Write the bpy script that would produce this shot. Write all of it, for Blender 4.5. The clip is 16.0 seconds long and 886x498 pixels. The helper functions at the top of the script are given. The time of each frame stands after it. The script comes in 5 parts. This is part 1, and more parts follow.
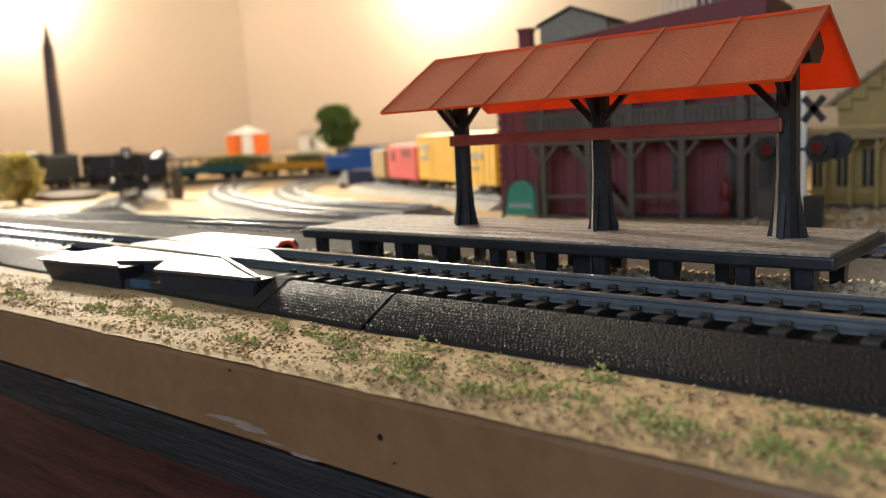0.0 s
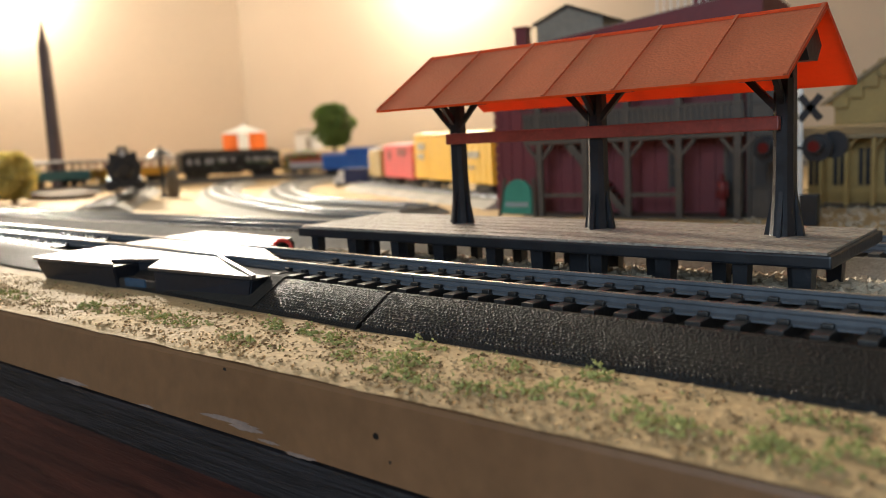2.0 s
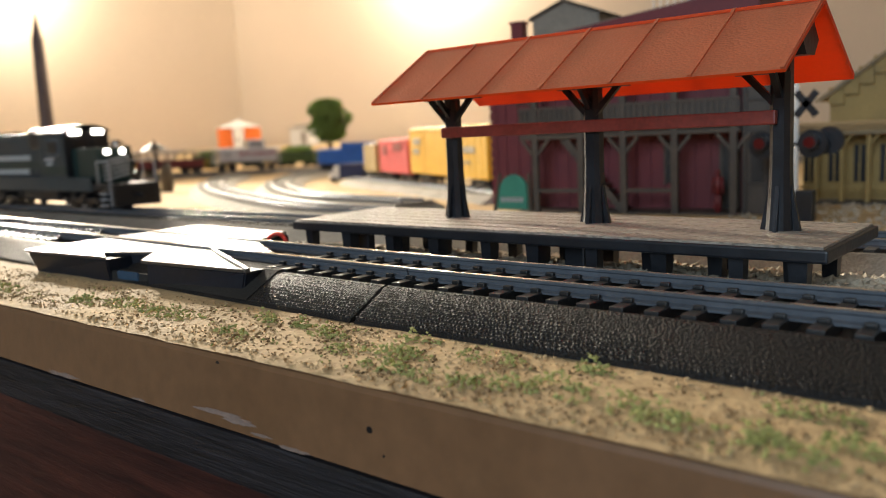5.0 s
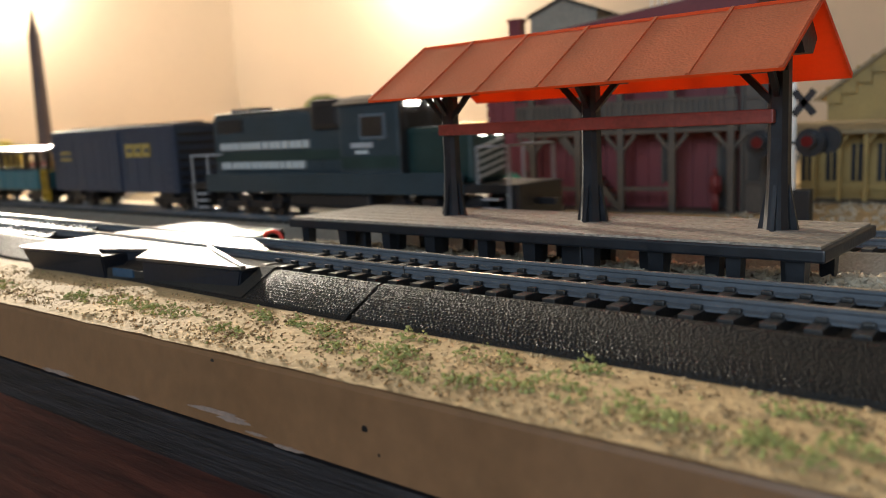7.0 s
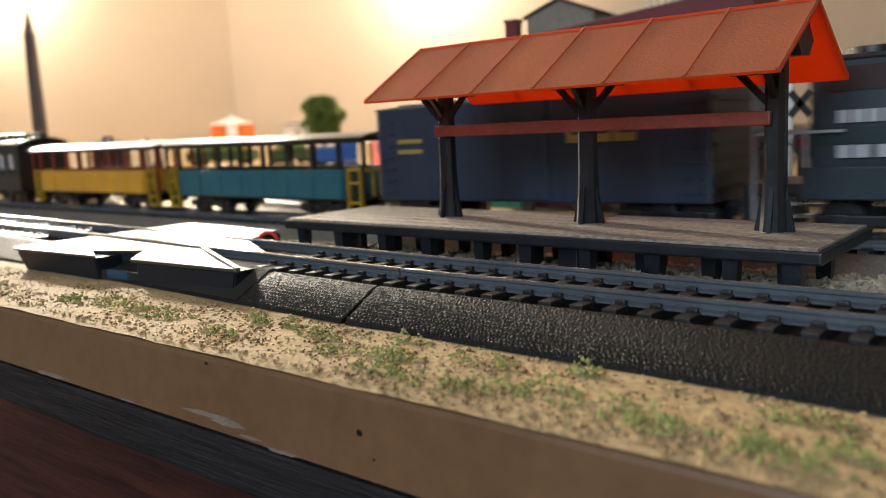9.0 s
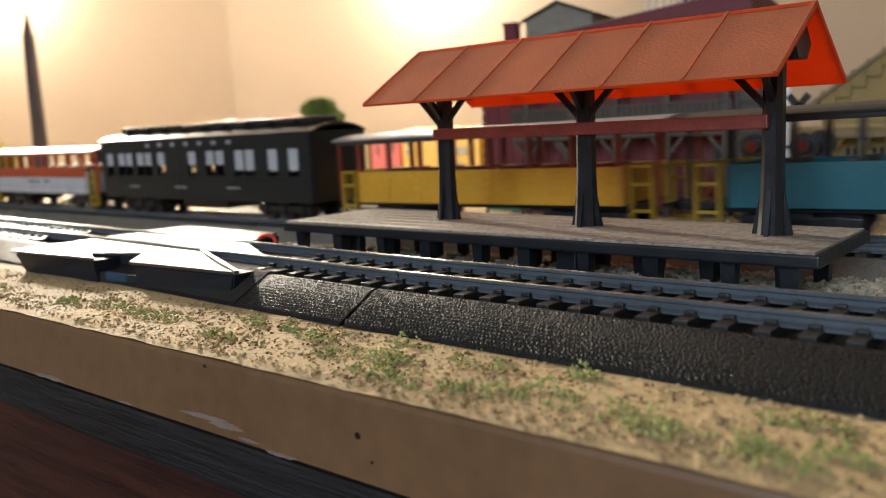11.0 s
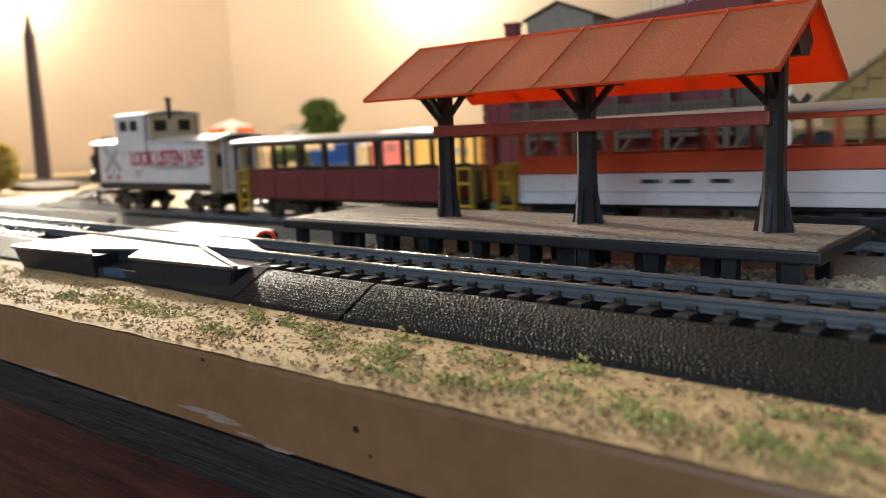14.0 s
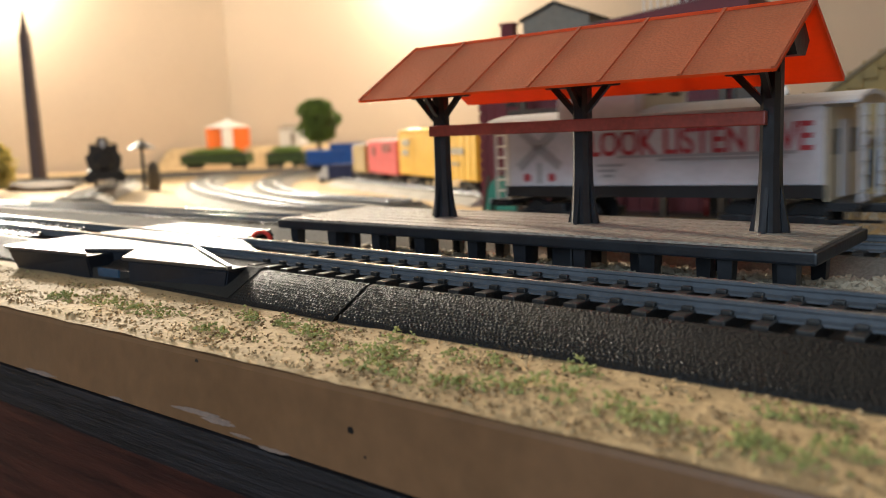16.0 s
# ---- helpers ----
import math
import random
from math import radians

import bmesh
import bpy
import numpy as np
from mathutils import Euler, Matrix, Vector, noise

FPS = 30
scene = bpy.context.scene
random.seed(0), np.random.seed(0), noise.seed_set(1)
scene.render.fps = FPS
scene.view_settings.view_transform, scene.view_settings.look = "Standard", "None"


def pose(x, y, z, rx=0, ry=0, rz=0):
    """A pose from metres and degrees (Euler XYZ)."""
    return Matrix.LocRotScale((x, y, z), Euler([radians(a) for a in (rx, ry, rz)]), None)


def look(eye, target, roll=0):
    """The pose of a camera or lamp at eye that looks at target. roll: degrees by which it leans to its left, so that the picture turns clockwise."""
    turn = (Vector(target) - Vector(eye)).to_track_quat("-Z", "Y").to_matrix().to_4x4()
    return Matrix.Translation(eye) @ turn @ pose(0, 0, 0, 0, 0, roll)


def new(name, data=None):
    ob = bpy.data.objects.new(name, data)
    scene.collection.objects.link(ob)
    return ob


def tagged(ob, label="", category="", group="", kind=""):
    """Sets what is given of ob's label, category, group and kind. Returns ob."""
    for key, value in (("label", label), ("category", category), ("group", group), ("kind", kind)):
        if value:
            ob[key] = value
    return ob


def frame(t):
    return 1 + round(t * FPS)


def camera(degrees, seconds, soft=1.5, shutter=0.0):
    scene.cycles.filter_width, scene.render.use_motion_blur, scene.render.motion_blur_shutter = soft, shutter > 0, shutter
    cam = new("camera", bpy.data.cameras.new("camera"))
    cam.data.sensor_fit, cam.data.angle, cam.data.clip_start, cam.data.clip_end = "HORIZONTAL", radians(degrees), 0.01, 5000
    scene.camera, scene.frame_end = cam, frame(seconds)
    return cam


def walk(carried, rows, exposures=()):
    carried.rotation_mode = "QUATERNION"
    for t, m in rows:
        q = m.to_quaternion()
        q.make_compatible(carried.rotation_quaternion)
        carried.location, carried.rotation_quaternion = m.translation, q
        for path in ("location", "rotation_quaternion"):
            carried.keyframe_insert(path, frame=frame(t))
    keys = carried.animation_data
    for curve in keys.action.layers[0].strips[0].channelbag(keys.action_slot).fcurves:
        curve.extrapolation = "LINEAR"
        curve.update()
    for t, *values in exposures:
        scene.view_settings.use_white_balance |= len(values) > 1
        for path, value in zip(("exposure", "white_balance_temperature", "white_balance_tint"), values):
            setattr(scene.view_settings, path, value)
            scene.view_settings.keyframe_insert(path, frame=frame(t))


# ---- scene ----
cam = camera(57.96, 16.0, soft=0.9, shutter=0.5)
cam.data.dof.use_dof = True
cam.data.dof.focus_distance = 0.178
cam.data.dof.aperture_fstop = 20.0
PATH = [
    (0.0, look((-0.00000, 0.00000, 0.04152), (-0.16055, 0.18837, 0.00628), -3.206)),
    (0.5, look((-0.00023, 0.00024, 0.04127), (-0.16054, 0.18879, 0.00591), -3.180)),
    (1.0, look((-0.00022, 0.00037, 0.04129), (-0.16034, 0.18908, 0.00589), -3.191)),
    (1.5, look((-0.00030, 0.00051, 0.04121), (-0.16024, 0.18937, 0.00581), -3.191)),
    (2.0, look((-0.00045, 0.00065, 0.04115), (-0.16017, 0.18967, 0.00565), -3.175)),
    (2.5, look((-0.00053, 0.00089, 0.04116), (-0.16009, 0.19003, 0.00554), -3.153)),
    (3.0, look((-0.00074, 0.00105, 0.04106), (-0.16008, 0.19033, 0.00520), -3.109)),
    (3.5, look((-0.00094, 0.00120, 0.04074), (-0.16000, 0.19067, 0.00464), -3.046)),
    (4.0, look((-0.00100, 0.00126, 0.04051), (-0.15983, 0.19088, 0.00419), -3.029)),
    (6.5, look((-0.00114, 0.00186, 0.04044), (-0.15916, 0.19192, 0.00291), -2.692)),
    (7.0, look((-0.00141, 0.00210, 0.04041), (-0.15919, 0.19234, 0.00281), -2.689)),
    (7.5, look((-0.00167, 0.00233, 0.04037), (-0.15923, 0.19275, 0.00271), -2.687)),
    (8.0, look((-0.00190, 0.00255, 0.04040), (-0.15922, 0.19315, 0.00269), -2.688)),
    (8.5, look((-0.00189, 0.00270, 0.04066), (-0.15903, 0.19346, 0.00301), -2.696)),
    (9.0, look((-0.00169, 0.00288, 0.04080), (-0.15869, 0.19375, 0.00312), -2.645)),
    (11.5, look((-0.00142, 0.00264, 0.04095), (-0.15819, 0.19389, 0.00429), -2.558)),
    (12.0, look((-0.00137, 0.00245, 0.04065), (-0.15831, 0.19363, 0.00432), -2.553)),
    (12.5, look((-0.00154, 0.00254, 0.04030), (-0.15847, 0.19376, 0.00412), -2.489)),
    (13.0, look((-0.00159, 0.00254, 0.03974), (-0.15862, 0.19367, 0.00355), -2.409)),
    (13.5, look((-0.00173, 0.00290, 0.03945), (-0.15869, 0.19407, 0.00318), -2.354)),
    (14.0, look((-0.00193, 0.00318, 0.03927), (-0.15867, 0.19454, 0.00304), -2.305)),
    (14.5, look((-0.00198, 0.00332, 0.03942), (-0.15838, 0.19499, 0.00329), -2.240)),
    (15.0, look((-0.00217, 0.00363, 0.03921), (-0.15832, 0.19548, 0.00305), -2.236)),
    (15.5, look((-0.00208, 0.00368, 0.03929), (-0.15804, 0.19569, 0.00309), -2.220)),
    (16.0, look((-0.00218, 0.00376, 0.03908), (-0.15802, 0.19587, 0.00296), -2.240)),
]
walk(cam, PATH, exposures=[(0.0, -0.12), (4.2, -0.12), (6.5, 0.0), (13.5, 0.0), (16.0, -0.06)])

# ---------------------------------------------------------------- light
world = bpy.data.worlds.new("room_air")
scene.world = world
world.use_nodes = True
world.node_tree.nodes["Background"].inputs[0].default_value = (1.0, 0.86, 0.68, 1)
world.node_tree.nodes["Background"].inputs[1].default_value = 0.0


def lamp(name, kind, place, target, power, colour, size, spread=None):
    data = bpy.data.lights.new(name, kind)
    data.energy, data.color = power, colour
    if kind == "AREA":
        data.shape, data.size = "DISK", size
        if spread:
            data.spread = radians(spread)
    else:
        data.shadow_soft_size = size
    ob = new(name, data)
    ob.matrix_world = look(place, target)
    return ob


lamp("wall_lamp", "POINT", (-2.015, 0.87, 0.50), (0, 0, 0), 14.5, (1.0, 0.90, 0.74), 0.035)
# Unseen spots: one casts the post shadows, one is added for deck glare.
for place, power in (((-1.72, 0.68, 0.52), 195.0), ((-1.42, 0.98, 0.43), 34.0)):
    spot = lamp("hanging_lamp", "SPOT", place, (0.04, 0.10, 0.0), power, (1.0, 0.90, 0.74), 0.06)
    spot.data.spot_size, spot.data.spot_blend = radians(62), 0.9
lamp("wall_lamp", "POINT", (-1.26, 1.43, 0.50), (0, 0, 0), 14.5, (1.0, 0.90, 0.74), 0.035)
# Unseen cool fill behind the camera, added to brighten the near-facing sides.
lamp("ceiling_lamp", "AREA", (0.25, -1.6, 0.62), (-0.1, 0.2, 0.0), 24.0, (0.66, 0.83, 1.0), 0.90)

# ---------------------------------------------------------------- materials


def shade(name, colour, rough=0.5, metal=0.0, grain=900.0, vary=0.12, bump=0.15, big=40.0, spec=0.5, coat=0.0, per=0.0, other=None):
    """A surface with grain and larger blotches, both at real size."""
    m = bpy.data.materials.new(name)
    m.use_nodes = True
    nt = m.node_tree
    b = nt.nodes["Principled BSDF"]
    b.inputs["Roughness"].default_value, b.inputs["Metallic"].default_value = rough, metal
    b.inputs["Specular IOR Level"].default_value = spec
    b.inputs["Coat Weight"].default_value = coat
    co = nt.nodes.new("ShaderNodeTexCoord")
    n1, n2 = nt.nodes.new("ShaderNodeTexNoise"), nt.nodes.new("ShaderNodeTexNoise")
    n1.inputs["Scale"].default_value, n2.inputs["Scale"].default_value = grain, big
    n1.inputs["Detail"].default_value, n2.inputs["Detail"].default_value = 4, 5
    for n in (n1, n2):
        nt.links.new(co.outputs["Object"], n.inputs["Vector"])
    add = nt.nodes.new("ShaderNodeMath")
    add.operation = "ADD"
    nt.links.new(n1.outputs["Fac"], add.inputs[0])
    nt.links.new(n2.outputs["Fac"], add.inputs[1])
    last = add.outputs[0]
    if per:
        info = nt.nodes.new("ShaderNodeObjectInfo")
        sc = nt.nodes.new("ShaderNodeMath")
        sc.operation = "MULTIPLY_ADD"
        sc.inputs[1].default_value = per
        nt.links.new(info.outputs["Random"], sc.inputs[0])
        nt.links.new(last, sc.inputs[2])
        last = sc.outputs[0]
    ramp = nt.nodes.new("ShaderNodeMapRange")
    ramp.inputs["From Min"].default_value, ramp.inputs["From Max"].default_value = 0.65, 1.35 + per
    nt.links.new(last, ramp.inputs["Value"])
    mix = nt.nodes.new("ShaderNodeMix")
    mix.data_type = "RGBA"
    lo = other if other else tuple(c * (1 - 2 * vary) for c in colour)
    hi = colour if other else tuple(min(1, c * (1 + 1.2 * vary)) for c in colour)
    mix.inputs[6].default_value, mix.inputs[7].default_value = (*lo, 1), (*hi, 1)
    nt.links.new(ramp.outputs[0], mix.inputs[0])
    nt.links.new(mix.outputs[2], b.inputs["Base Color"])
    rr = nt.nodes.new("ShaderNodeMapRange")
    rr.inputs["To Min"].default_value, rr.inputs["To Max"].default_value = max(0.03, rough - 0.1), min(1, rough + 0.1)
    nt.links.new(n2.outputs["Fac"], rr.inputs["Value"])
    nt.links.new(rr.outputs[0], b.inputs["Roughness"])
    if bump:
        bp = nt.nodes.new("ShaderNodeBump")
        bp.inputs["Strength"].default_value, bp.inputs["Distance"].default_value = bump, 0.0004
        nt.links.new(n1.outputs["Fac"], bp.inputs["Height"])
        nt.links.new(bp.outputs[0], b.inputs["Normal"])
    return m


def pebbled(name, colour, rough, cell, depth):
    """Moulded plastic with a pebbled skin of rounded cells."""
    m = shade(name, colour, rough, 0, 1500, 0.15, 0.0)
    nt = m.node_tree
    b = nt.nodes["Principled BSDF"]
    vo = nt.nodes.new("ShaderNodeTexVoronoi")
    vo.feature = "F1"
    vo.inputs["Scale"].default_value = cell
    co = nt.nodes.new("ShaderNodeTexCoord")
    nt.links.new(co.outputs["Object"], vo.inputs["Vector"])
    bp = nt.nodes.new("ShaderNodeBump")
    bp.invert = True
    bp.inputs["Strength"].default_value, bp.inputs["Distance"].default_value = depth, 0.0004
    nt.links.new(vo.outputs["Distance"], bp.inputs["Height"])
    nt.links.new(bp.outputs[0], b.inputs["Normal"])
    return m


def grained(name, dark, light, rough, stretch, scale, bump=0.4, spec=0.4):
    """Wood: noise drawn out along one axis."""
    m = bpy.data.materials.new(name)
    m.use_nodes = True
    nt = m.node_tree
    b = nt.nodes["Principled BSDF"]
    b.inputs["Roughness"].default_value = rough
    b.inputs["Specular IOR Level"].default_value = spec
    co, mp = nt.nodes.new("ShaderNodeTexCoord"), nt.nodes.new("ShaderNodeMapping")
    mp.inputs["Scale"].default_value = stretch
    n = nt.nodes.new("ShaderNodeTexNoise")
    n.inputs["Scale"].default_value, n.inputs["Detail"].default_value = scale, 8
    n.inputs["Roughness"].default_value = 0.65
    r = nt.nodes.new("ShaderNodeValToRGB")
    r.color_ramp.elements[0].color, r.color_ramp.elements[1].color = (*dark, 1), (*light, 1)
    r.color_ramp.elements[0].position, r.color_ramp.elements[1].position = 0.35, 0.68
    nt.links.new(co.outputs["Object"], mp.inputs["Vector"])
    nt.links.new(mp.outputs[0], n.inputs["Vector"])
    nt.links.new(n.outputs["Fac"], r.inputs["Fac"])
    nt.links.new(r.outputs[0], b.inputs["Base Color"])
    bp = nt.nodes.new("ShaderNodeBump")
    bp.inputs["Strength"].default_value, bp.inputs["Distance"].default_value = bump, 0.0006
    nt.links.new(n.outputs["Fac"], bp.inputs["Height"])
    nt.links.new(bp.outputs[0], b.inputs["Normal"])
    return m


def glow(name, colour, strength):
    m = bpy.data.materials.new(name)
    m.use_nodes = True
    b = m.node_tree.nodes["Principled BSDF"]
    b.inputs["Base Color"].default_value = (*colour, 1)
    b.inputs["Emission Color"].default_value = (*colour, 1)
    b.inputs["Emission Strength"].default_value = strength
    return m


WALL = shade("wall_paint", (0.60, 0.49, 0.375), 0.75, 0, 250, 0.05, 0.1, 3, 0.3)
CEIL = shade("ceiling_paint", (0.75, 0.72, 0.66), 0.8, 0, 200, 0.04, 0.1, 3, 0.3)
CARPET = shade("carpet", (0.22, 0.17, 0.13), 0.95, 0, 500, 0.2, 0.5, 6, 0.2)
SAND = shade("sandy_ground", (0.62, 0.455, 0.255), 0.78, 0, 620, 0.16, 0.8, 45, 0.09, 0, 0, (0.34, 0.24, 0.13))
FASCIA = shade("tan_paint", (0.188, 0.096, 0.044), 0.45, 0, 260, 0.10, 0.25, 30, 0.5)
CHIP = shade("bare_primer", (0.24, 0.17, 0.135), 0.6, 0, 900, 0.12, 0.2, 90)
BLACKWOOD = grained("black_stained_wood", (0.004, 0.0035, 0.004), (0.026, 0.023, 0.027), 0.42, (0.12, 1, 3), 420, 0.8)
REDWOOD = grained("red_stained_wood", (0.022, 0.006, 0.0055), (0.075, 0.020, 0.013), 0.45, (0.08, 1, 1), 300, 0.6)
BED = pebbled("black_roadbed", (0.007, 0.007, 0.0075), 0.55, 1900, 0.5)
BED.node_tree.nodes["Principled BSDF"].inputs["Specular IOR Level"].default_value = 0.3
PEBBLE = shade("black_pebbling", (0.008, 0.008, 0.0085), 0.44, 0, 2000, 0.2, 0.1, 80, 0.28)
BEDGREY = shade("grey_roadbed", (0.21, 0.19, 0.16), 0.85, 0, 1300, 0.2, 0.7, 60, 0.12)
TIE = shade("black_tie", (0.016, 0.016, 0.016), 0.42, 0, 900, 0.2, 0.3, 120, per=0.25)
TIEPALE = shade("pale_tie", (0.20, 0.18, 0.15), 0.8, 0, 900, 0.2, 0.3, 120, 0.15)
BEDPALE = shade("pale_roadbed", (0.33, 0.30, 0.25), 0.82, 0, 1300, 0.15, 0.6, 60, 0.15)
TIEGREY = shade("dark_tie", (0.05, 0.045, 0.04), 0.55, 0, 900, 0.2, 0.3, 120)
STEEL = shade("rail_steel", (0.115, 0.130, 0.150), 0.42, 0.35, 700, 0.12, 0.12, 90)
STEELTOP = shade("polished_rail", (0.55, 0.54, 0.52), 0.24, 0.9, 700, 0.1, 0.06, 90)
DECK = shade("glossy_black_deck", (0.022, 0.022, 0.024), 0.42, 0, 500, 0.2, 0.04, 70, 1.0, 1.0)
DECK.node_tree.nodes["Principled BSDF"].inputs["Coat Roughness"].default_value = 0.35
SKIRT = shade("glossy_black_skirt", (0.008, 0.011, 0.018), 0.50, 0, 500, 0.2, 0.06, 70, 0.35)
SHOULDER = shade("matt_grey_plastic", (0.035, 0.033, 0.030), 0.80, 0, 1800, 0.2, 0.5, 70, 0.1)
PLATTOP = grained("weathered_planking", (0.15, 0.125, 0.10), (0.46, 0.40, 0.32), 0.50, (0.60, 1.25, 1), 1250, 1.0, 0.6)
PLATBLK = shade("black_plastic", (0.010, 0.012, 0.016), 0.42, 0, 700, 0.2, 0.2, 120)
POST = shade("post_plastic", (0.009, 0.0105, 0.0145), 0.38, 0, 600, 0.2, 0.25, 160)
ROOFTOP = pebbled("red_roof_plastic", (0.54, 0.165, 0.075), 0.36, 1400, 0.40)
ROOFIN = shade("orange_roof_plastic", (0.80, 0.09, 0.015), 0.38, 0, 800, 0.06, 0.15, 60)
def let_light_through(m, colour, share):
    """Thin plastic that passes part of the light."""
    nt = m.node_tree
    out = nt.nodes["Material Output"]
    b = nt.nodes["Principled BSDF"]
    tr, mx = nt.nodes.new("ShaderNodeBsdfTranslucent"), nt.nodes.new("ShaderNodeMixShader")
    tr.inputs[0].default_value = (*colour, 1)
    mx.inputs[0].default_value = share
    nt.links.new(b.outputs[0], mx.inputs[1])
    nt.links.new(tr.outputs[0], mx.inputs[2])
    nt.links.new(mx.outputs[0], out.inputs["Surface"])


let_light_through(ROOFIN, (1.0, 0.22, 0.03), 0.48)
let_light_through(ROOFTOP, (0.95, 0.34, 0.20), 0.32)
BEAM = shade("brown_red_beam", (0.22, 0.035, 0.022), 0.42, 0, 900, 0.15, 0.25, 120)
MAROON = shade("maroon_wall", (0.135, 0.016, 0.021), 0.6, 0, 600, 0.12, 0.2, 50)
TRIM = shade("grey_brown_timber", (0.070, 0.052, 0.037), 0.6, 0, 800, 0.2, 0.3, 80)
DARKTRIM = shade("dark_timber", (0.045, 0.034, 0.025), 0.6, 0, 800, 0.2, 0.3, 80)
DARK = shade("dark_opening", (0.012, 0.011, 0.011), 0.4, 0, 500, 0.2, 0.1, 80)
CREAM = shade("yellow_plaster", (0.36, 0.24, 0.075), 0.6, 0, 700, 0.12, 0.2, 60)
CREAMROOF = shade("tan_roof", (0.26, 0.19, 0.10), 0.65, 0, 700, 0.15, 0.3, 60)
WHITE = shade("white_paint", (0.72, 0.70, 0.66), 0.5, 0, 500, 0.06, 0.1, 70)
GREYWALL = shade("grey_siding", (0.26, 0.22, 0.17), 0.6, 0, 600, 0.15, 0.2, 70)
GREENROOF = shade("mossy_green", (0.07, 0.12, 0.04), 0.7, 0, 500, 0.25, 0.4, 70)
TEAL = shade("teal_paint", (0.03, 0.20, 0.14), 0.5, 0, 600, 0.1, 0.15, 70)
SIGNRED = shade("red_lens", (0.10, 0.008, 0.008), 0.2, 0, 600, 0.1, 0.0, 60)
YELLOW = shade("yellow_car_paint", (0.72, 0.40, 0.03), 0.45, 0, 600, 0.1, 0.15, 60)
REDCAR = shade("red_car_paint", (0.62, 0.09, 0.08), 0.45, 0, 600, 0.12, 0.15, 60)
ORANGE = shade("orange_paint", (0.78, 0.16, 0.02), 0.5, 0, 600, 0.08, 0.1, 60)
BLUE = shade("bright_blue_paint", (0.03, 0.14, 0.48), 0.45, 0, 600, 0.1, 0.1, 60)
NAVY = shade("navy_paint", (0.02, 0.03, 0.09), 0.4, 0, 600, 0.1, 0.1, 60)
LOCOGREEN = shade("dark_green_paint", (0.020, 0.036, 0.046), 0.38, 0, 600, 0.15, 0.12, 60)
STRIPE = shade("deep_green_paint", (0.010, 0.030, 0.028), 0.38, 0, 600, 0.15, 0.12, 60)
CABGLASS = shade("grey_cab_pane", (0.10, 0.12, 0.14), 0.15, 0, 600, 0.1, 0.0, 60)
LOCOBLACK = shade("black_paint", (0.013, 0.013, 0.015), 0.36, 0, 600, 0.15, 0.12, 60)
BOXBLUE = shade("boxcar_blue", (0.022, 0.034, 0.060), 0.40, 0, 600, 0.12, 0.12, 60)
COACHTEAL = shade("coach_teal", (0.016, 0.11, 0.14), 0.42, 0, 600, 0.1, 0.12, 60)
COACHYEL = shade("coach_yellow", (0.66, 0.33, 0.03), 0.42, 0, 600, 0.1, 0.12, 60)
COACHRED = shade("coach_red", (0.45, 0.060, 0.016), 0.42, 0, 600, 0.1, 0.12, 60)
COACHMAR = shade("coach_maroon", (0.13, 0.022, 0.028), 0.42, 0, 600, 0.1, 0.12, 60)
PULLGREEN = shade("coach_dark_green", (0.006, 0.011, 0.014), 0.38, 0, 600, 0.15, 0.12, 60)
STEPYEL = shade("step_yellow", (0.40, 0.25, 0.02), 0.45, 0, 600, 0.1, 0.12, 60)
SILVER = shade("silver_roof", (0.25, 0.25, 0.27), 0.38, 0.3, 600, 0.1, 0.12, 60)
GREYROOF = shade("dark_grey_roof", (0.10, 0.10, 0.11), 0.45, 0.2, 600, 0.15, 0.12, 60)
BLIND = shade("pale_window_blind", (0.42, 0.42, 0.44), 0.7, 0, 600, 0.1, 0.1, 60)
LETTER = shade("lettering_white", (0.42, 0.44, 0.44), 0.5, 0, 900, 0.05, 0.0, 90)
LETTERYEL = shade("lettering_yellow", (0.32, 0.23, 0.06), 0.5, 0, 900, 0.05, 0.0, 90)
LETTERRED = shade("lettering_red", (0.36, 0.03, 0.04), 0.5, 0, 900, 0.05, 0.0, 90)
LETTERGREY = shade("lettering_grey", (0.30, 0.30, 0.31), 0.5, 0, 900, 0.05, 0.0, 90)
CABOOSE = shade("caboose_white", (0.52, 0.51, 0.53), 0.45, 0, 600, 0.07, 0.12, 60)
# Cream for the caboose ends; the cupola's warm light is put into it.
CABEND = shade("caboose_warm_lit_cream", (0.50, 0.42, 0.29), 0.45, 0, 600, 0.07, 0.12, 60)
HEAD = glow("headlight", (1.0, 0.95, 0.85), 9.0)
LEAF = shade("tree_foliage", (0.20, 0.29, 0.085), 0.8, 0, 400, 0.35, 0.4, 60, 0.2)
LEAFYEL = shade("straw_foliage", (0.62, 0.54, 0.20), 0.85, 0, 400, 0.3, 0.4, 60, 0.2)
TURF = shade("green_turf", (0.50, 0.49, 0.19), 0.85, 0, 800, 0.4, 0.5, 150, 0.2, 0, 0, (0.17, 0.20, 0.06))
EARTH = shade("dark_crumbs", (0.24, 0.155, 0.078), 0.85, 0, 800, 0.3, 0.4, 150, 0.2)
BARK = shade("bark", (0.12, 0.075, 0.04), 0.85, 0, 700, 0.3, 0.5, 150, 0.2)
STONE = shade("pale_gravel", (0.50, 0.42, 0.31), 0.7, 0, 700, 0.25, 0.4, 260, 0.4)
POLE = shade("dark_pole", (0.090, 0.062, 0.062), 0.5, 0, 300, 0.2, 0.2, 40)
REDLOOP = shade("red_plastic", (0.70, 0.05, 0.03), 0.3, 0, 600, 0.1, 0.1, 60)
FIGURE = shade("painted_figure", (0.16, 0.018, 0.018), 0.55, 0, 600, 0.2, 0.1, 200)
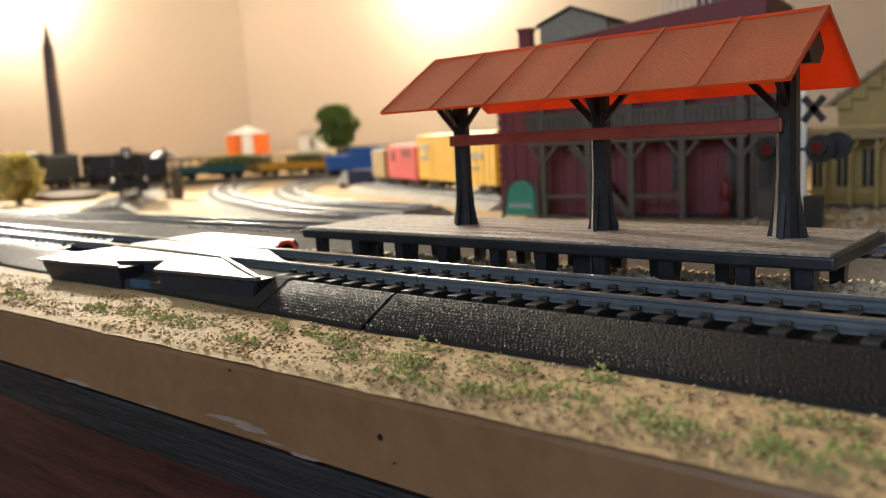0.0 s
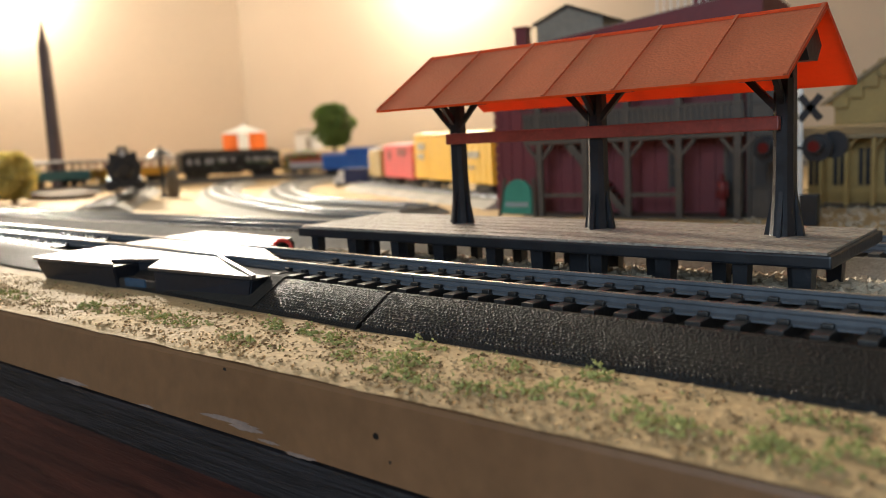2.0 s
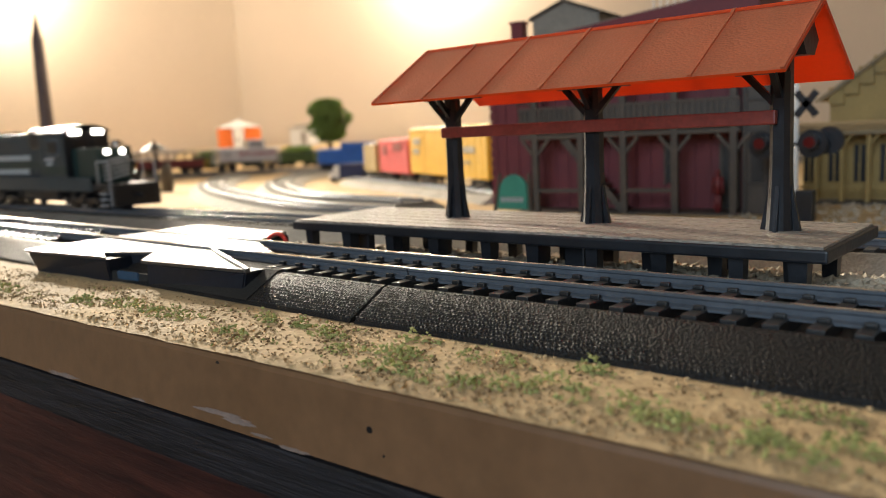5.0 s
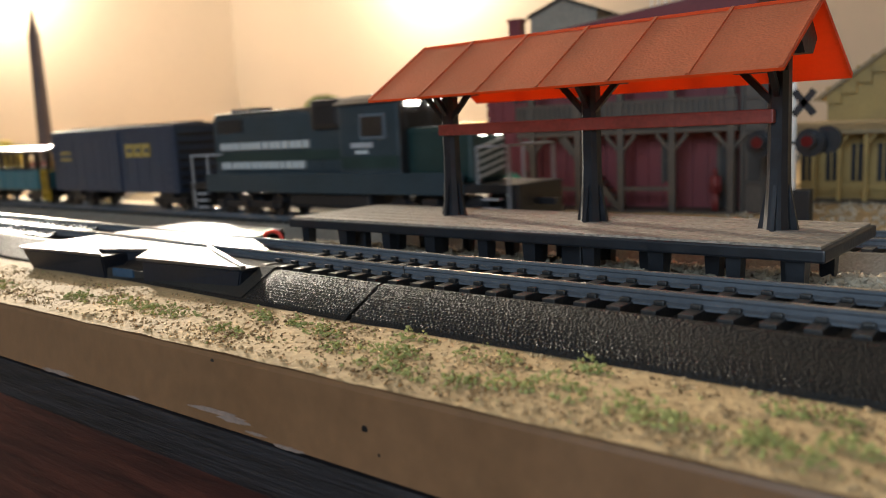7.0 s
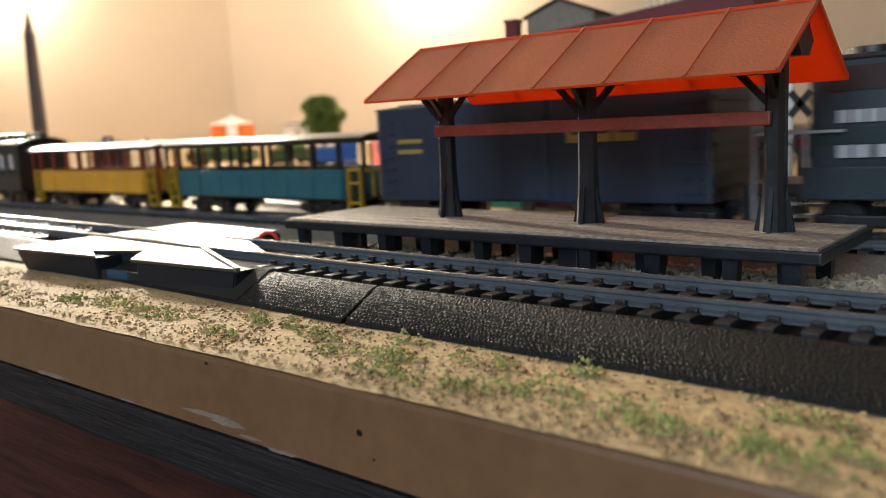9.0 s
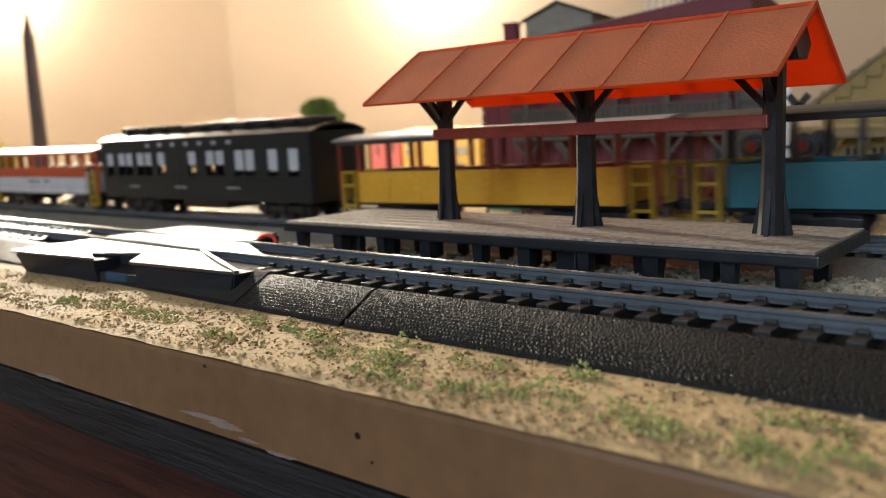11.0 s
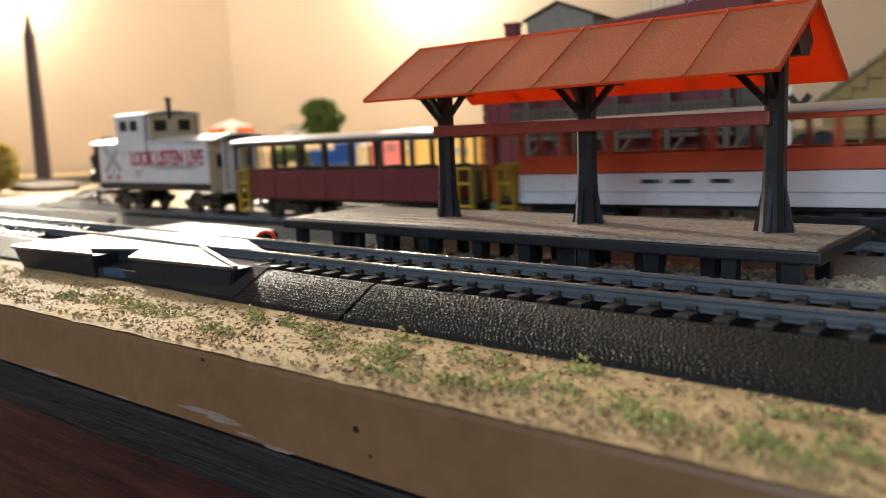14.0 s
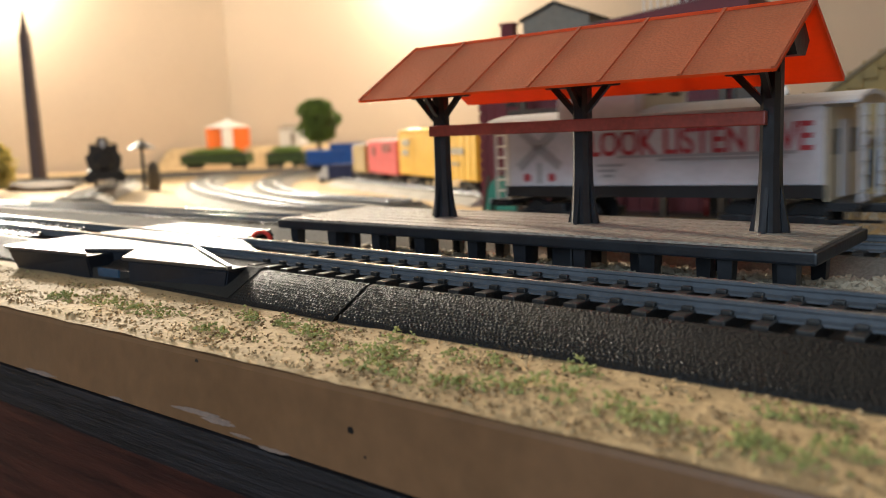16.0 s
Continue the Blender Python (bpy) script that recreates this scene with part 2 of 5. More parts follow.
let_light_through(LEAF, (0.40, 0.55, 0.16), 0.40)
let_light_through(LEAFYEL, (0.95, 0.85, 0.45), 0.45)

# ---------------------------------------------------------------- building helpers


def part(name, bm, material, parent=None, label="", smooth=False):
    """Link a bmesh as one mesh object under a thing or a part."""
    me = bpy.data.meshes.new(name)
    bmesh.ops.recalc_face_normals(bm, faces=bm.faces[:])
    bm.to_mesh(me)
    bm.free()
    if smooth:
        for p in me.polygons:
            p.use_smooth = True
    me.materials.append(material)
    ob = new(name, me)
    if parent:
        ob.parent = parent
    if label:
        tagged(ob, label)
    return ob


def thing(name, m, label, category, group="", kind=""):
    ob = new(name)
    ob.empty_display_size = 0.01
    ob.matrix_basis = m
    return tagged(ob, label, category, group, kind)


def box(x0, x1, y0, y1, z0, z1, bev=0.0, bm=None):
    bm = bm or bmesh.new()
    r = bmesh.ops.create_cube(bm, size=1, matrix=Matrix.Translation(((x0 + x1) / 2, (y0 + y1) / 2, (z0 + z1) / 2)) @ Matrix.Diagonal((x1 - x0, y1 - y0, z1 - z0, 1)))
    if bev:
        es = list({e for v in r["verts"] for e in v.link_edges})
        bmesh.ops.bevel(bm, geom=es, offset=bev, segments=2, affect="EDGES", profile=0.6)
    return bm


def tube(a, b, r1, r2=None, n=10, bm=None):
    """A round bar from a to b."""
    bm = bm or bmesh.new()
    a, b = Vector(a), Vector(b)
    q = (b - a).to_track_quat("Z", "Y").to_matrix().to_4x4()
    bmesh.ops.create_cone(bm, cap_ends=True, segments=n, radius1=r1, radius2=r1 if r2 is None else r2, depth=(b - a).length,
                          matrix=Matrix.Translation((a + b) / 2) @ q)
    return bm


def bar(a, b, w, h, bm=None):
    """A square bar from a to b."""
    bm = bm or bmesh.new()
    a, b = Vector(a), Vector(b)
    q = (b - a).to_track_quat("Z", "Y").to_matrix().to_4x4()
    bmesh.ops.create_cube(bm, size=1, matrix=Matrix.Translation((a + b) / 2) @ q @ Matrix.Diagonal((w, h, (b - a).length, 1)))
    return bm


def prism(profile, x0, x1, axis="x", bm=None):
    """A profile of (u, z) pairs drawn along x (u is y) or along y (u is x)."""
    bm = bm or bmesh.new()
    ends = []
    for x in (x0, x1):
        ends.append([bm.verts.new((x, u, z) if axis == "x" else (u, x, z)) for u, z in profile])
    n = len(profile)
    for i in range(n):
        bm.faces.new((ends[0][i], ends[0][(i + 1) % n], ends[1][(i + 1) % n], ends[1][i]))
    bm.faces.new(ends[0])
    bm.faces.new(ends[1][::-1])
    return bm


def sweep(profile, path, bm=None):
    """A profile of (offset to the left, z) swept along points (x, y, z) of a path."""
    bm = bm or bmesh.new()
    rings = []
    for i, p in enumerate(path):
        a, b = Vector(path[max(0, i - 1)]), Vector(path[min(len(path) - 1, i + 1)])
        d = (b - a).normalized()
        left = Vector((-d.y, d.x, 0)).normalized()
        rings.append([bm.verts.new(Vector(p) + left * u + Vector((0, 0, z))) for u, z in profile])
    n = len(profile)
    for r, s in zip(rings, rings[1:]):
        for i in range(n):
            bm.faces.new((r[i], r[(i + 1) % n], s[(i + 1) % n], s[i]))
    bm.faces.new(rings[0])
    bm.faces.new(rings[-1][::-1])
    return bm


def bend(x):
    """How far the main line swings towards the near edge on the right."""
    k = min(0.45, max(0.0, x + 0.28))
    return 0.04 * (math.sqrt(k * k + 0.0036) - 0.06)


def climb(x):
    """How far the main line climbs there."""
    return 0.45 * bend(x)


def ground_z(x, y):
    """Raised strip along the near edge, then the lower, gently falling yard."""
    low = -0.008 - 0.025 * (y - 0.26)
    low += climb(x) * min(1, max(0, (0.36 - y) / 0.08))
    if y < 0.185:
        return 0.0
    if y < 0.238:
        k = (y - 0.185) / 0.053
        k = k * k * (3 - 2 * k)
        return low * k
    hill = 0.0
    if y > 1.27 and x < -0.7:
        hill = 0.058 * min(1, (y - 1.27) / 0.05)
    return low + hill


# ---------------------------------------------------------------- room and table
R0, R1, Q0, Q1, FZ, CZ = -2.09, 2.3, -2.3, 1.56, -0.90, 1.50
tagged(part("floor", box(R0 - 0.1, R1 + 0.1, Q0 - 0.1, Q1 + 0.1, FZ - 0.1, FZ), CARPET), "brown carpet floor of the train room", "floor", kind="structure")
tagged(part("ceiling", box(R0 - 0.1, R1 + 0.1, Q0 - 0.1, Q1 + 0.1, CZ, CZ + 0.1), CEIL), "off-white painted ceiling", "ceiling", kind="structure")
tagged(part("wall_west", box(R0 - 0.1, R0, Q0 - 0.1, Q1 + 0.1, FZ, CZ), WALL), "plain beige painted room wall", "wall", kind="structure")
tagged(part("wall_north", box(R0, R1, Q1, Q1 + 0.1, FZ, CZ), WALL), "plain beige painted room wall", "wall", kind="structure")
tagged(part("wall_east", box(R1, R1 + 0.1, Q0 - 0.1, Q1 + 0.1, FZ, CZ), WALL), "plain beige painted room wall", "wall", kind="structure")
tagged(part("wall_south", box(R0, R1, Q0 - 0.1, Q0, FZ, CZ), WALL), "plain beige painted room wall", "wall", kind="structure")

EDGE = 0.0902
SKEW = 0.0116


def make_ground():
    xs = [-2.07 + i * 0.03 for i in range(36)] + [-1.0 + i * 0.008 for i in range(151)] + [0.24 + i * 0.06 for i in range(20)]
    ys = [EDGE + i * 0.004 for i in range(41)] + [0.2565 + i * 0.02 for i in range(65)]
    bm = bmesh.new()
    grid = []
    for y in ys:
        row = []
        for x in xs:
            z = ground_z(x, y)
            if y > EDGE + 0.001:
                k = 0.3 if y < 0.19 else 1.0
                z += k * (0.0012 * noise.noise((x * 60, y * 60, 0)) - 0.0004) + 0.00025 * noise.noise((x * 300, y * 300, 3))
            else:
                z -= 0.0008 - 0.0006 * noise.noise((x * 90, 2, 0))
            row.append(bm.verts.new((x, y + SKEW * (max(-0.6, min(0.3, x)) + 0.12) * max(0.0, 1 - (y - EDGE) / 0.03), z)))
        grid.append(row)
    for a, b in zip(grid, grid[1:]):
        for i in range(len(xs) - 1):
            bm.faces.new((a[i], a[i + 1], b[i + 1], b[i]))
    return bm


ground = tagged(part("ground", make_ground(), SAND, smooth=True), "sandy tan scenery ground of the model railway", "ground", kind="structure")
table = thing("layout_table", pose(-0.12, EDGE, 0) @ pose(0, 0, 0, 0, 0, math.degrees(SKEW)) @ pose(0.12, -EDGE, 0), "wooden layout table with tan painted edge and dark timber frame", "table")
# The painted plywood edge, with a few long dents along it.
prof = [(EDGE + 0.0012, -0.0010), (EDGE + 0.0003, -0.0013), (EDGE - 0.0001, -0.0022), (EDGE - 0.0006, -0.0160), (EDGE + 0.0004, -0.0165), (EDGE + 0.02, -0.0165), (EDGE + 0.02, -0.0022)]
part("plywood_edge", prism(prof, -2.0, 1.4), FASCIA, table, "tan painted plywood edge, chipped")
part("table_underside", box(-2.0, 1.4, EDGE + 0.0205, 1.5, -0.075, -0.060), BLACKWOOD, table)
part("black_strip", box(-2.0, 1.4, EDGE - 0.0006, EDGE + 0.02, -0.0275, -0.0167, 0.0008), BLACKWOOD, table, "black stained timber strip")
part("red_apron", box(-2.0, 1.4, EDGE + 0.0012, EDGE + 0.02, -0.12, -0.0277, 0.0006), REDWOOD, table, "red stained timber apron")
for sx in (-1.9, 1.3):
    for sy in (EDGE + 0.05, 1.42):
        part("leg", box(sx - 0.035, sx + 0.035, sy - 0.03, sy + 0.04, FZ, -0.075, 0.004), REDWOOD, table)


def flat_blob(cx, cz, w, h, seed, y):
    bm = bmesh.new()
    rnd = random.Random(seed)
    vs = []
    for i in range(26):
        a = 2 * math.pi * i / 26
        k = 0.75 + 0.5 * rnd.random()
        vs.append(bm.verts.new((cx + w * math.cos(a) * k + 0.25 * w * math.sin(a), y, cz + h * math.sin(a) * k)))
    f = bm.faces.new(vs)
    r = bmesh.ops.extrude_face_region(bm, geom=[f])
    for v in r["geom"]:
        if isinstance(v, bmesh.types.BMVert):
            v.co.y += 0.0012
    return bm


for cx, cz, w, h, sd in [(-0.200, -0.0155, 0.0075, 0.0006, 1), (-0.1345, -0.0132, 0.0080, 0.0006, 2), (-0.129, -0.0139, 0.0050, 0.0005, 5), (-0.1125, -0.0160, 0.0042, 0.0004, 3), (-0.165, -0.0157, 0.0030, 0.0003, 4), (-0.122, -0.0152, 0.0030, 0.0003, 6)]:
    part("paint_chip", flat_blob(cx, cz, w, h, sd, EDGE - 0.0006 * (-cz - 0.0022) / 0.0153 - 0.00012), CHIP, table, "bare chipped patch")
for cx, cz, r in [(-0.0931, -0.0083, 0.0007), (-0.1345, -0.0030, 0.0006), (-0.090, -0.0121, 0.0003)]:
    part("nail_hole", tube((cx, EDGE - 0.0006 * (-cz - 0.0022) / 0.0153 - 0.0001, cz), (cx, EDGE + 0.0008, cz), r, n=12), DARK, table)

# ---------------------------------------------------------------- near track
RZ, YN, GAUGE = 0.0091, 0.1373, 0.0165
YC = YN + GAUGE / 2
BEDPROF = [(-0.0275, 0), (-0.0268, 0.0008), (-0.0172, 0.0061), (-0.0158, 0.0063), (-0.0154, 0.0044), (0.0154, 0.0044), (0.0158, 0.0063), (0.0172, 0.0061), (0.0268, 0.0008), (0.0275, 0)]
RAILPROF = [(-0.0016, 0), (-0.0016, 0.0004), (-0.0005, 0.0008), (-0.0005, 0.0017), (-0.0008, 0.0020), (-0.0008, 0.0024), (-0.0006, 0.0026),
            (0.0006, 0.0026), (0.0008, 0.0024), (0.0008, 0.0020), (0.0005, 0.0017), (0.0005, 0.0008), (0.0016, 0.0004), (0.0016, 0)]
# local x runs along the track, z from the ground, the bed 0.0064 high, rail tops at RZ


def rail_part(y, x0, x1, parent, z=RZ - 0.0026):
    r = part("rail", prism([(y + u, z + w) for u, w in RAILPROF], x0, x1), STEEL, parent)
    r.data.materials.append(STEELTOP)
    for p in r.data.polygons:
        if p.normal.z > 0.8 and p.center.z > z + 0.0024:
            p.material_index = 1
    return r


def tie_mesh():
    bm = box(-0.0014, 0.0014, -0.0152, 0.0152, -0.0012, 0.0013, 0.0002)
    for s in (-1, 1):
        for d in (-0.0019, 0.0019):
            box(-0.0010, 0.0010, s * GAUGE / 2 + d - 0.0006, s * GAUGE / 2 + d + 0.0006, 0.0012, 0.0021, 0.00025, bm)
    me = bpy.data.meshes.new("tie")
    bm.to_mesh(me)
    bm.free()
    me.materials.append(TIE)
    return me


TIEMESH = tie_mesh()


def track_piece(m, length, label, bed, ties, rails=True):
    t = thing("track_section", m, label, "model track", "near track sections")
    part("roadbed", prism(BEDPROF, 0.0001, length - 0.0001), bed, t)
    if rails:
        rail_part(-GAUGE / 2, 0, length, t)
        rail_part(GAUGE / 2, 0, length, t)
    for x in ties:
        o = new("tie", TIEMESH)
        o.parent = t
        o.matrix_basis = pose(x, 0, 0.0056)
    return t


def pebbles(t, x0, x1, seed):
    """The pebbled skin of the roadbed's visible flank, as small domes."""
    r2 = random.Random(seed)
    verts, faces = [], []
    a, b = Vector((0, -0.0268, 0.0008)), Vector((0, -0.0164, 0.0062))
    if seed == 2:
        a.y, b.y = -a.y, -b.y
    up = Vector((0, -0.46 if seed != 2 else 0.46, 0.888))
    along = (b - a).normalized()
    step = 0.00092
    for j in range(12):
        for i in range(int((x1 - x0) / step)):
            x = x0 + (i + 0.5 * (j % 2) + 0.7 * (r2.random() - 0.5)) * step
            p = a + (b - a) * min(1.0, max(0.0, (j + 0.5 + 0.4 * (r2.random() - 0.5)) / 12))
            c = Vector((x, p.y, p.z))
            r, h = step * (0.40 + 0.10 * r2.random()), 0.00030 + 0.00014 * r2.random()
            h *= 1 - 0.65 * max(0.0, min(1.0, (x - 0.02) / 0.09))
            k = len(verts)
            for m in range(6):
                an = m * 1.0472 + r2.random() * 0.4
                verts.append(c + Vector((math.cos(an) * r, 0, 0)) + along * (math.sin(an) * r) - up * 0.00003)
            for m in range(6):
                an = m * 1.0472
                verts.append(c + Vector((math.cos(an) * r * 0.6, 0, 0)) + along * (math.sin(an) * r * 0.6) + up * h * 0.75)
            verts.append(c + up * h)
            for m in range(6):
                q = (m + 1) % 6
                faces += [(k + m, k + q, k + 6 + q, k + 6 + m), (k + 6 + m, k + 6 + q, k + 12)]
    me = bpy.data.meshes.new("pebbled_skin")
    me.from_pydata(verts, [], faces)
    for p in me.polygons:
        p.use_smooth = True
    me.materials.append(PEBBLE)
    o = new("pebbled_skin", me)
    o.parent = t
    tagged(o, kind="stuff")


TIEP = 0.00682
JX = -0.1248
ANG = 2.0
near = "straight black plastic track section with pebbled roadbed and steel rails"
pebbles(track_piece(pose(JX, YC, 0), 0.2286, near, BED, [0.0017 + i * TIEP for i in range(33)]), 0.0004, 0.150, 1)
track_piece(pose(JX + 0.2287, YC, 0), 0.2286, near, BED, [0.0030 + i * TIEP for i in range(33)])
# The rerailer: a crossing deck between two short ends, turned slightly away.
RM = pose(JX - 0.0002, YC, 0) @ pose(0, 0, 0, 0, 0, 180 - ANG) 
rer = track_piece(RM, 0.2286, "black rerailer track with glossy plank crossing deck", BED,
                  [0.0043 + i * TIEP for i in range(7)] + [0.2286 - 0.0030 - i * TIEP for i in range(7)])
rer.name = "rerailer_track"
pebbles(rer, 0.0004, 0.0388, 2)


def deck(poly, z0, z1):
    bm = bmesh.new()
    a = [bm.verts.new((x, y, z0)) for x, y in poly]
    b = [bm.verts.new((x, y, z1)) for x, y in poly]
    n = len(poly)
    for i in range(n):
        bm.faces.new((a[i], a[(i + 1) % n], b[(i + 1) % n], b[i]))
    bm.faces.new(a)
    bm.faces.new(b)
    bmesh.ops.bevel(bm, geom=bm.edges[:], offset=0.0003, segments=2, affect="EDGES")
    return bm


DZ = 0.0076


def deck_y(q, x):
    """Where the deck's planks run: q is 0 beside the rail and 1 at the outer edge."""
    return 0.0094 + q * (0.0140 + (x - 0.0435) * 0.100)


def deck_z(q):
    """The deck falls from the rail to its outer edge."""
    return 0.0084 - 0.0008 * q


def slab(top, thick):
    """A bevelled slab under a sloping quad of (x, y, z)."""
    bm = bmesh.new()
    a = [bm.verts.new((x, y, z - thick)) for x, y, z in top]
    b = [bm.verts.new(p) for p in top]
    for k in range(4):
        bm.faces.new((a[k], a[(k + 1) % 4], b[(k + 1) % 4], b[k]))
    bm.faces.new(a)
    bm.faces.new(b)
    bmesh.ops.bevel(bm, geom=bm.edges[:], offset=0.00012, segments=1, affect="EDGES")
    bmesh.ops.recalc_face_normals(bm, faces=bm.faces[:])
    return bm


def plank(q0, q1, x0, x1):
    """One plank between two runs; its ends may be cut aslant."""
    quad = [(x(q), deck_y(q, x(q)), deck_z(q)) for x, q in ((x0, q0), (x1, q0), (x1, q1), (x0, q1))]
    part("deck_plank", slab(quad, 0.0009), DECK, rer)


# local y is towards the viewer here (the piece is turned half round)
def right_end(q):
    return 0.0805 - 0.037 * q


def left_end(q):
    return 0.149 + 0.0055 * q


def notch_right(q):
    return 0.0985 - 0.0099 * (q - 0.46) / 0.54


def notch_left(q):
    return 0.0985 + 0.0185 * (q - 0.46) / 0.28 if q < 0.745 else 0.117 - 0.011 * (q - 0.74) / 0.26


plank(0.0, 0.222, right_end, left_end)
plank(0.228, 0.455, right_end, left_end)
for q0, q1 in ((0.46, 0.605), (0.61, 0.74), (0.745, 0.87), (0.875, 1.0)):
    plank(q0, q1, right_end, notch_right)
    plank(q0, q1, notch_left, left_end)
# the raised lip along the slanted end
LIP0, LIP1 = [(right_end(q) - 0.0004, deck_y(q, right_end(q)), deck_z(q)) for q in (1.03, 0.0)]
part("deck_lip", bar(LIP0, LIP1, 0.0011, 0.0012), DECK, rer, "raised lip along the slanted end")
for i in range(4):
    y0 = -0.0062 + i * 0.0031
    x0 = 0.078 - 0.0062 * i
    part("deck_plank", deck([(x0, y0), (0.147, y0), (0.147, y0 + 0.0029), (x0 - 0.005, y0 + 0.0029)], 0.0079, 0.0088), DECK, rer)
for i in range(5):
    y0 = -0.0094 - i * 0.0038
    x0 = 0.083 + 0.002 * i
    part("deck_plank", deck([(x0 + 0.002, y0 - 0.0036), (0.148, y0 - 0.0036), (0.151, y0), (x0, y0)], 0.0078, 0.0087), DECK, rer)


def skirt(xa, xb):
    """A leaning side wall under the deck's outer edge, from xa to xb."""
    prof = [(deck_y(1, xa) - 0.0006, DZ - 0.0010), (0.0246 + 0.057 * (xa - 0.043), -0.0008), (0.012, -0.0008), (0.012, DZ - 0.0010)]
    prof2 = [(deck_y(1, xb) - 0.0006, DZ - 0.0010), (0.0246 + 0.057 * (xb - 0.043), -0.0008), (0.012, -0.0008), (0.012, DZ - 0.0010)]
    bm = bmesh.new()
    a = [bm.verts.new((xa, y, z)) for y, z in prof]
    b = [bm.verts.new((xb, y, z)) for y, z in prof2]
    for k in range(4):
        bm.faces.new((a[k], a[(k + 1) % 4], b[(k + 1) % 4], b[k]))
    bm.faces.new(a)
    bm.faces.new(b[::-1])
    bmesh.ops.recalc_face_normals(bm, faces=bm.faces[:])
    bmesh.ops.bevel(bm, geom=bm.edges[:], offset=0.0004, segments=2, affect="EDGES")
    return bm


part("deck_skirt", skirt(0.0445, 0.0870), SKIRT, rer, "smooth black side skirt")
part("deck_skirt", skirt(0.1075, 0.1540), SKIRT, rer, "smooth black side skirt")
part("notch_floor", deck([(0.0990, 0.0180), (0.1170, 0.0240), (0.1190, 0.0100), (0.0950, 0.0100)], -0.0008, DZ - 0.0006), SKIRT, rer, "recessed wall of the notch")
part("notch_wall", deck([(0.0865, 0.0262), (0.108, 0.0278), (0.117, 0.012), (0.095, 0.012)], -0.0008, DZ - 0.0046), SHOULDER, rer, "low skirt below the notch")
part("deck_skirt", box(0.092, 0.148, -0.0280, -0.0100, 0, 0.0077, 0.0006), SKIRT, rer)
part("deck_skirt", box(0.080, 0.146, -0.0060, 0.0060, 0.0050, 0.0078, 0.0003), SKIRT, rer)
part("shoulder", prism([(0.0271, 0.0009), (0.0164, 0.0067), (0.0095, 0.0067), (0.0095, 0.0060), (0.0164, 0.0058), (0.0260, 0.0009)], 0.0390, 0.082), SHOULDER, rer, "matt grey shoulder beside the deck")
# A faint blue reflection on the skirt, put in as a thin coloured plate.
part("blue_tab", deck([(0.093, 0.0264), (0.104, 0.0274), (0.104, 0.0279), (0.093, 0.0269)], 0.0008, 0.0034), shade("blue_reflection_tint", (0.02, 0.06, 0.11), 0.25, 0, 600, 0.1, 0.1, 60), rer, "faint blue reflection on the skirt, built as a coloured plate")
# Next section beyond the rerailer, swinging gently off to the left.
TM = RM @ pose(0.2288, 0, 0) @ pose(0, 0, 0, 0, 0, 0)
track_piece(TM, 0.2286, near, BED, [0.0030 + i * TIEP for i in range(33)])
track_piece(TM @ pose(0.2288, 0, 0), 0.2286, near, BED, [0.0030 + i * TIEP for i in range(33)])
track_piece(TM @ pose(0.4576, 0, 0), 0.2286, near, BED, [0.0030 + i * TIEP for i in range(33)])

# ---------------------------------------------------------------- main line loop and yard tracks (joined fine pieces)
XC, RAD, Y0 = -0.78, 0.48, 0.2585
ARC = math.pi * RAD
DROP = 0.0098


def line_at(s):
    """The point of the main line at the running distance s; on the near straight s is x."""
    if s >= XC:
        return Vector((s, Y0 - bend(s), -0.008 - 0.025 * (Y0 - 0.26) + DROP + climb(s)))
    if s >= XC - ARC:
        a = (XC - s) / RAD
        x, y = XC - RAD * math.sin(a), Y0 + RAD - RAD * math.cos(a)
    else:
        x, y = XC + (XC - ARC - s), Y0 + 2 * RAD
    return Vector((x, y, -0.008 - 0.025 * (y - 0.26) + DROP))


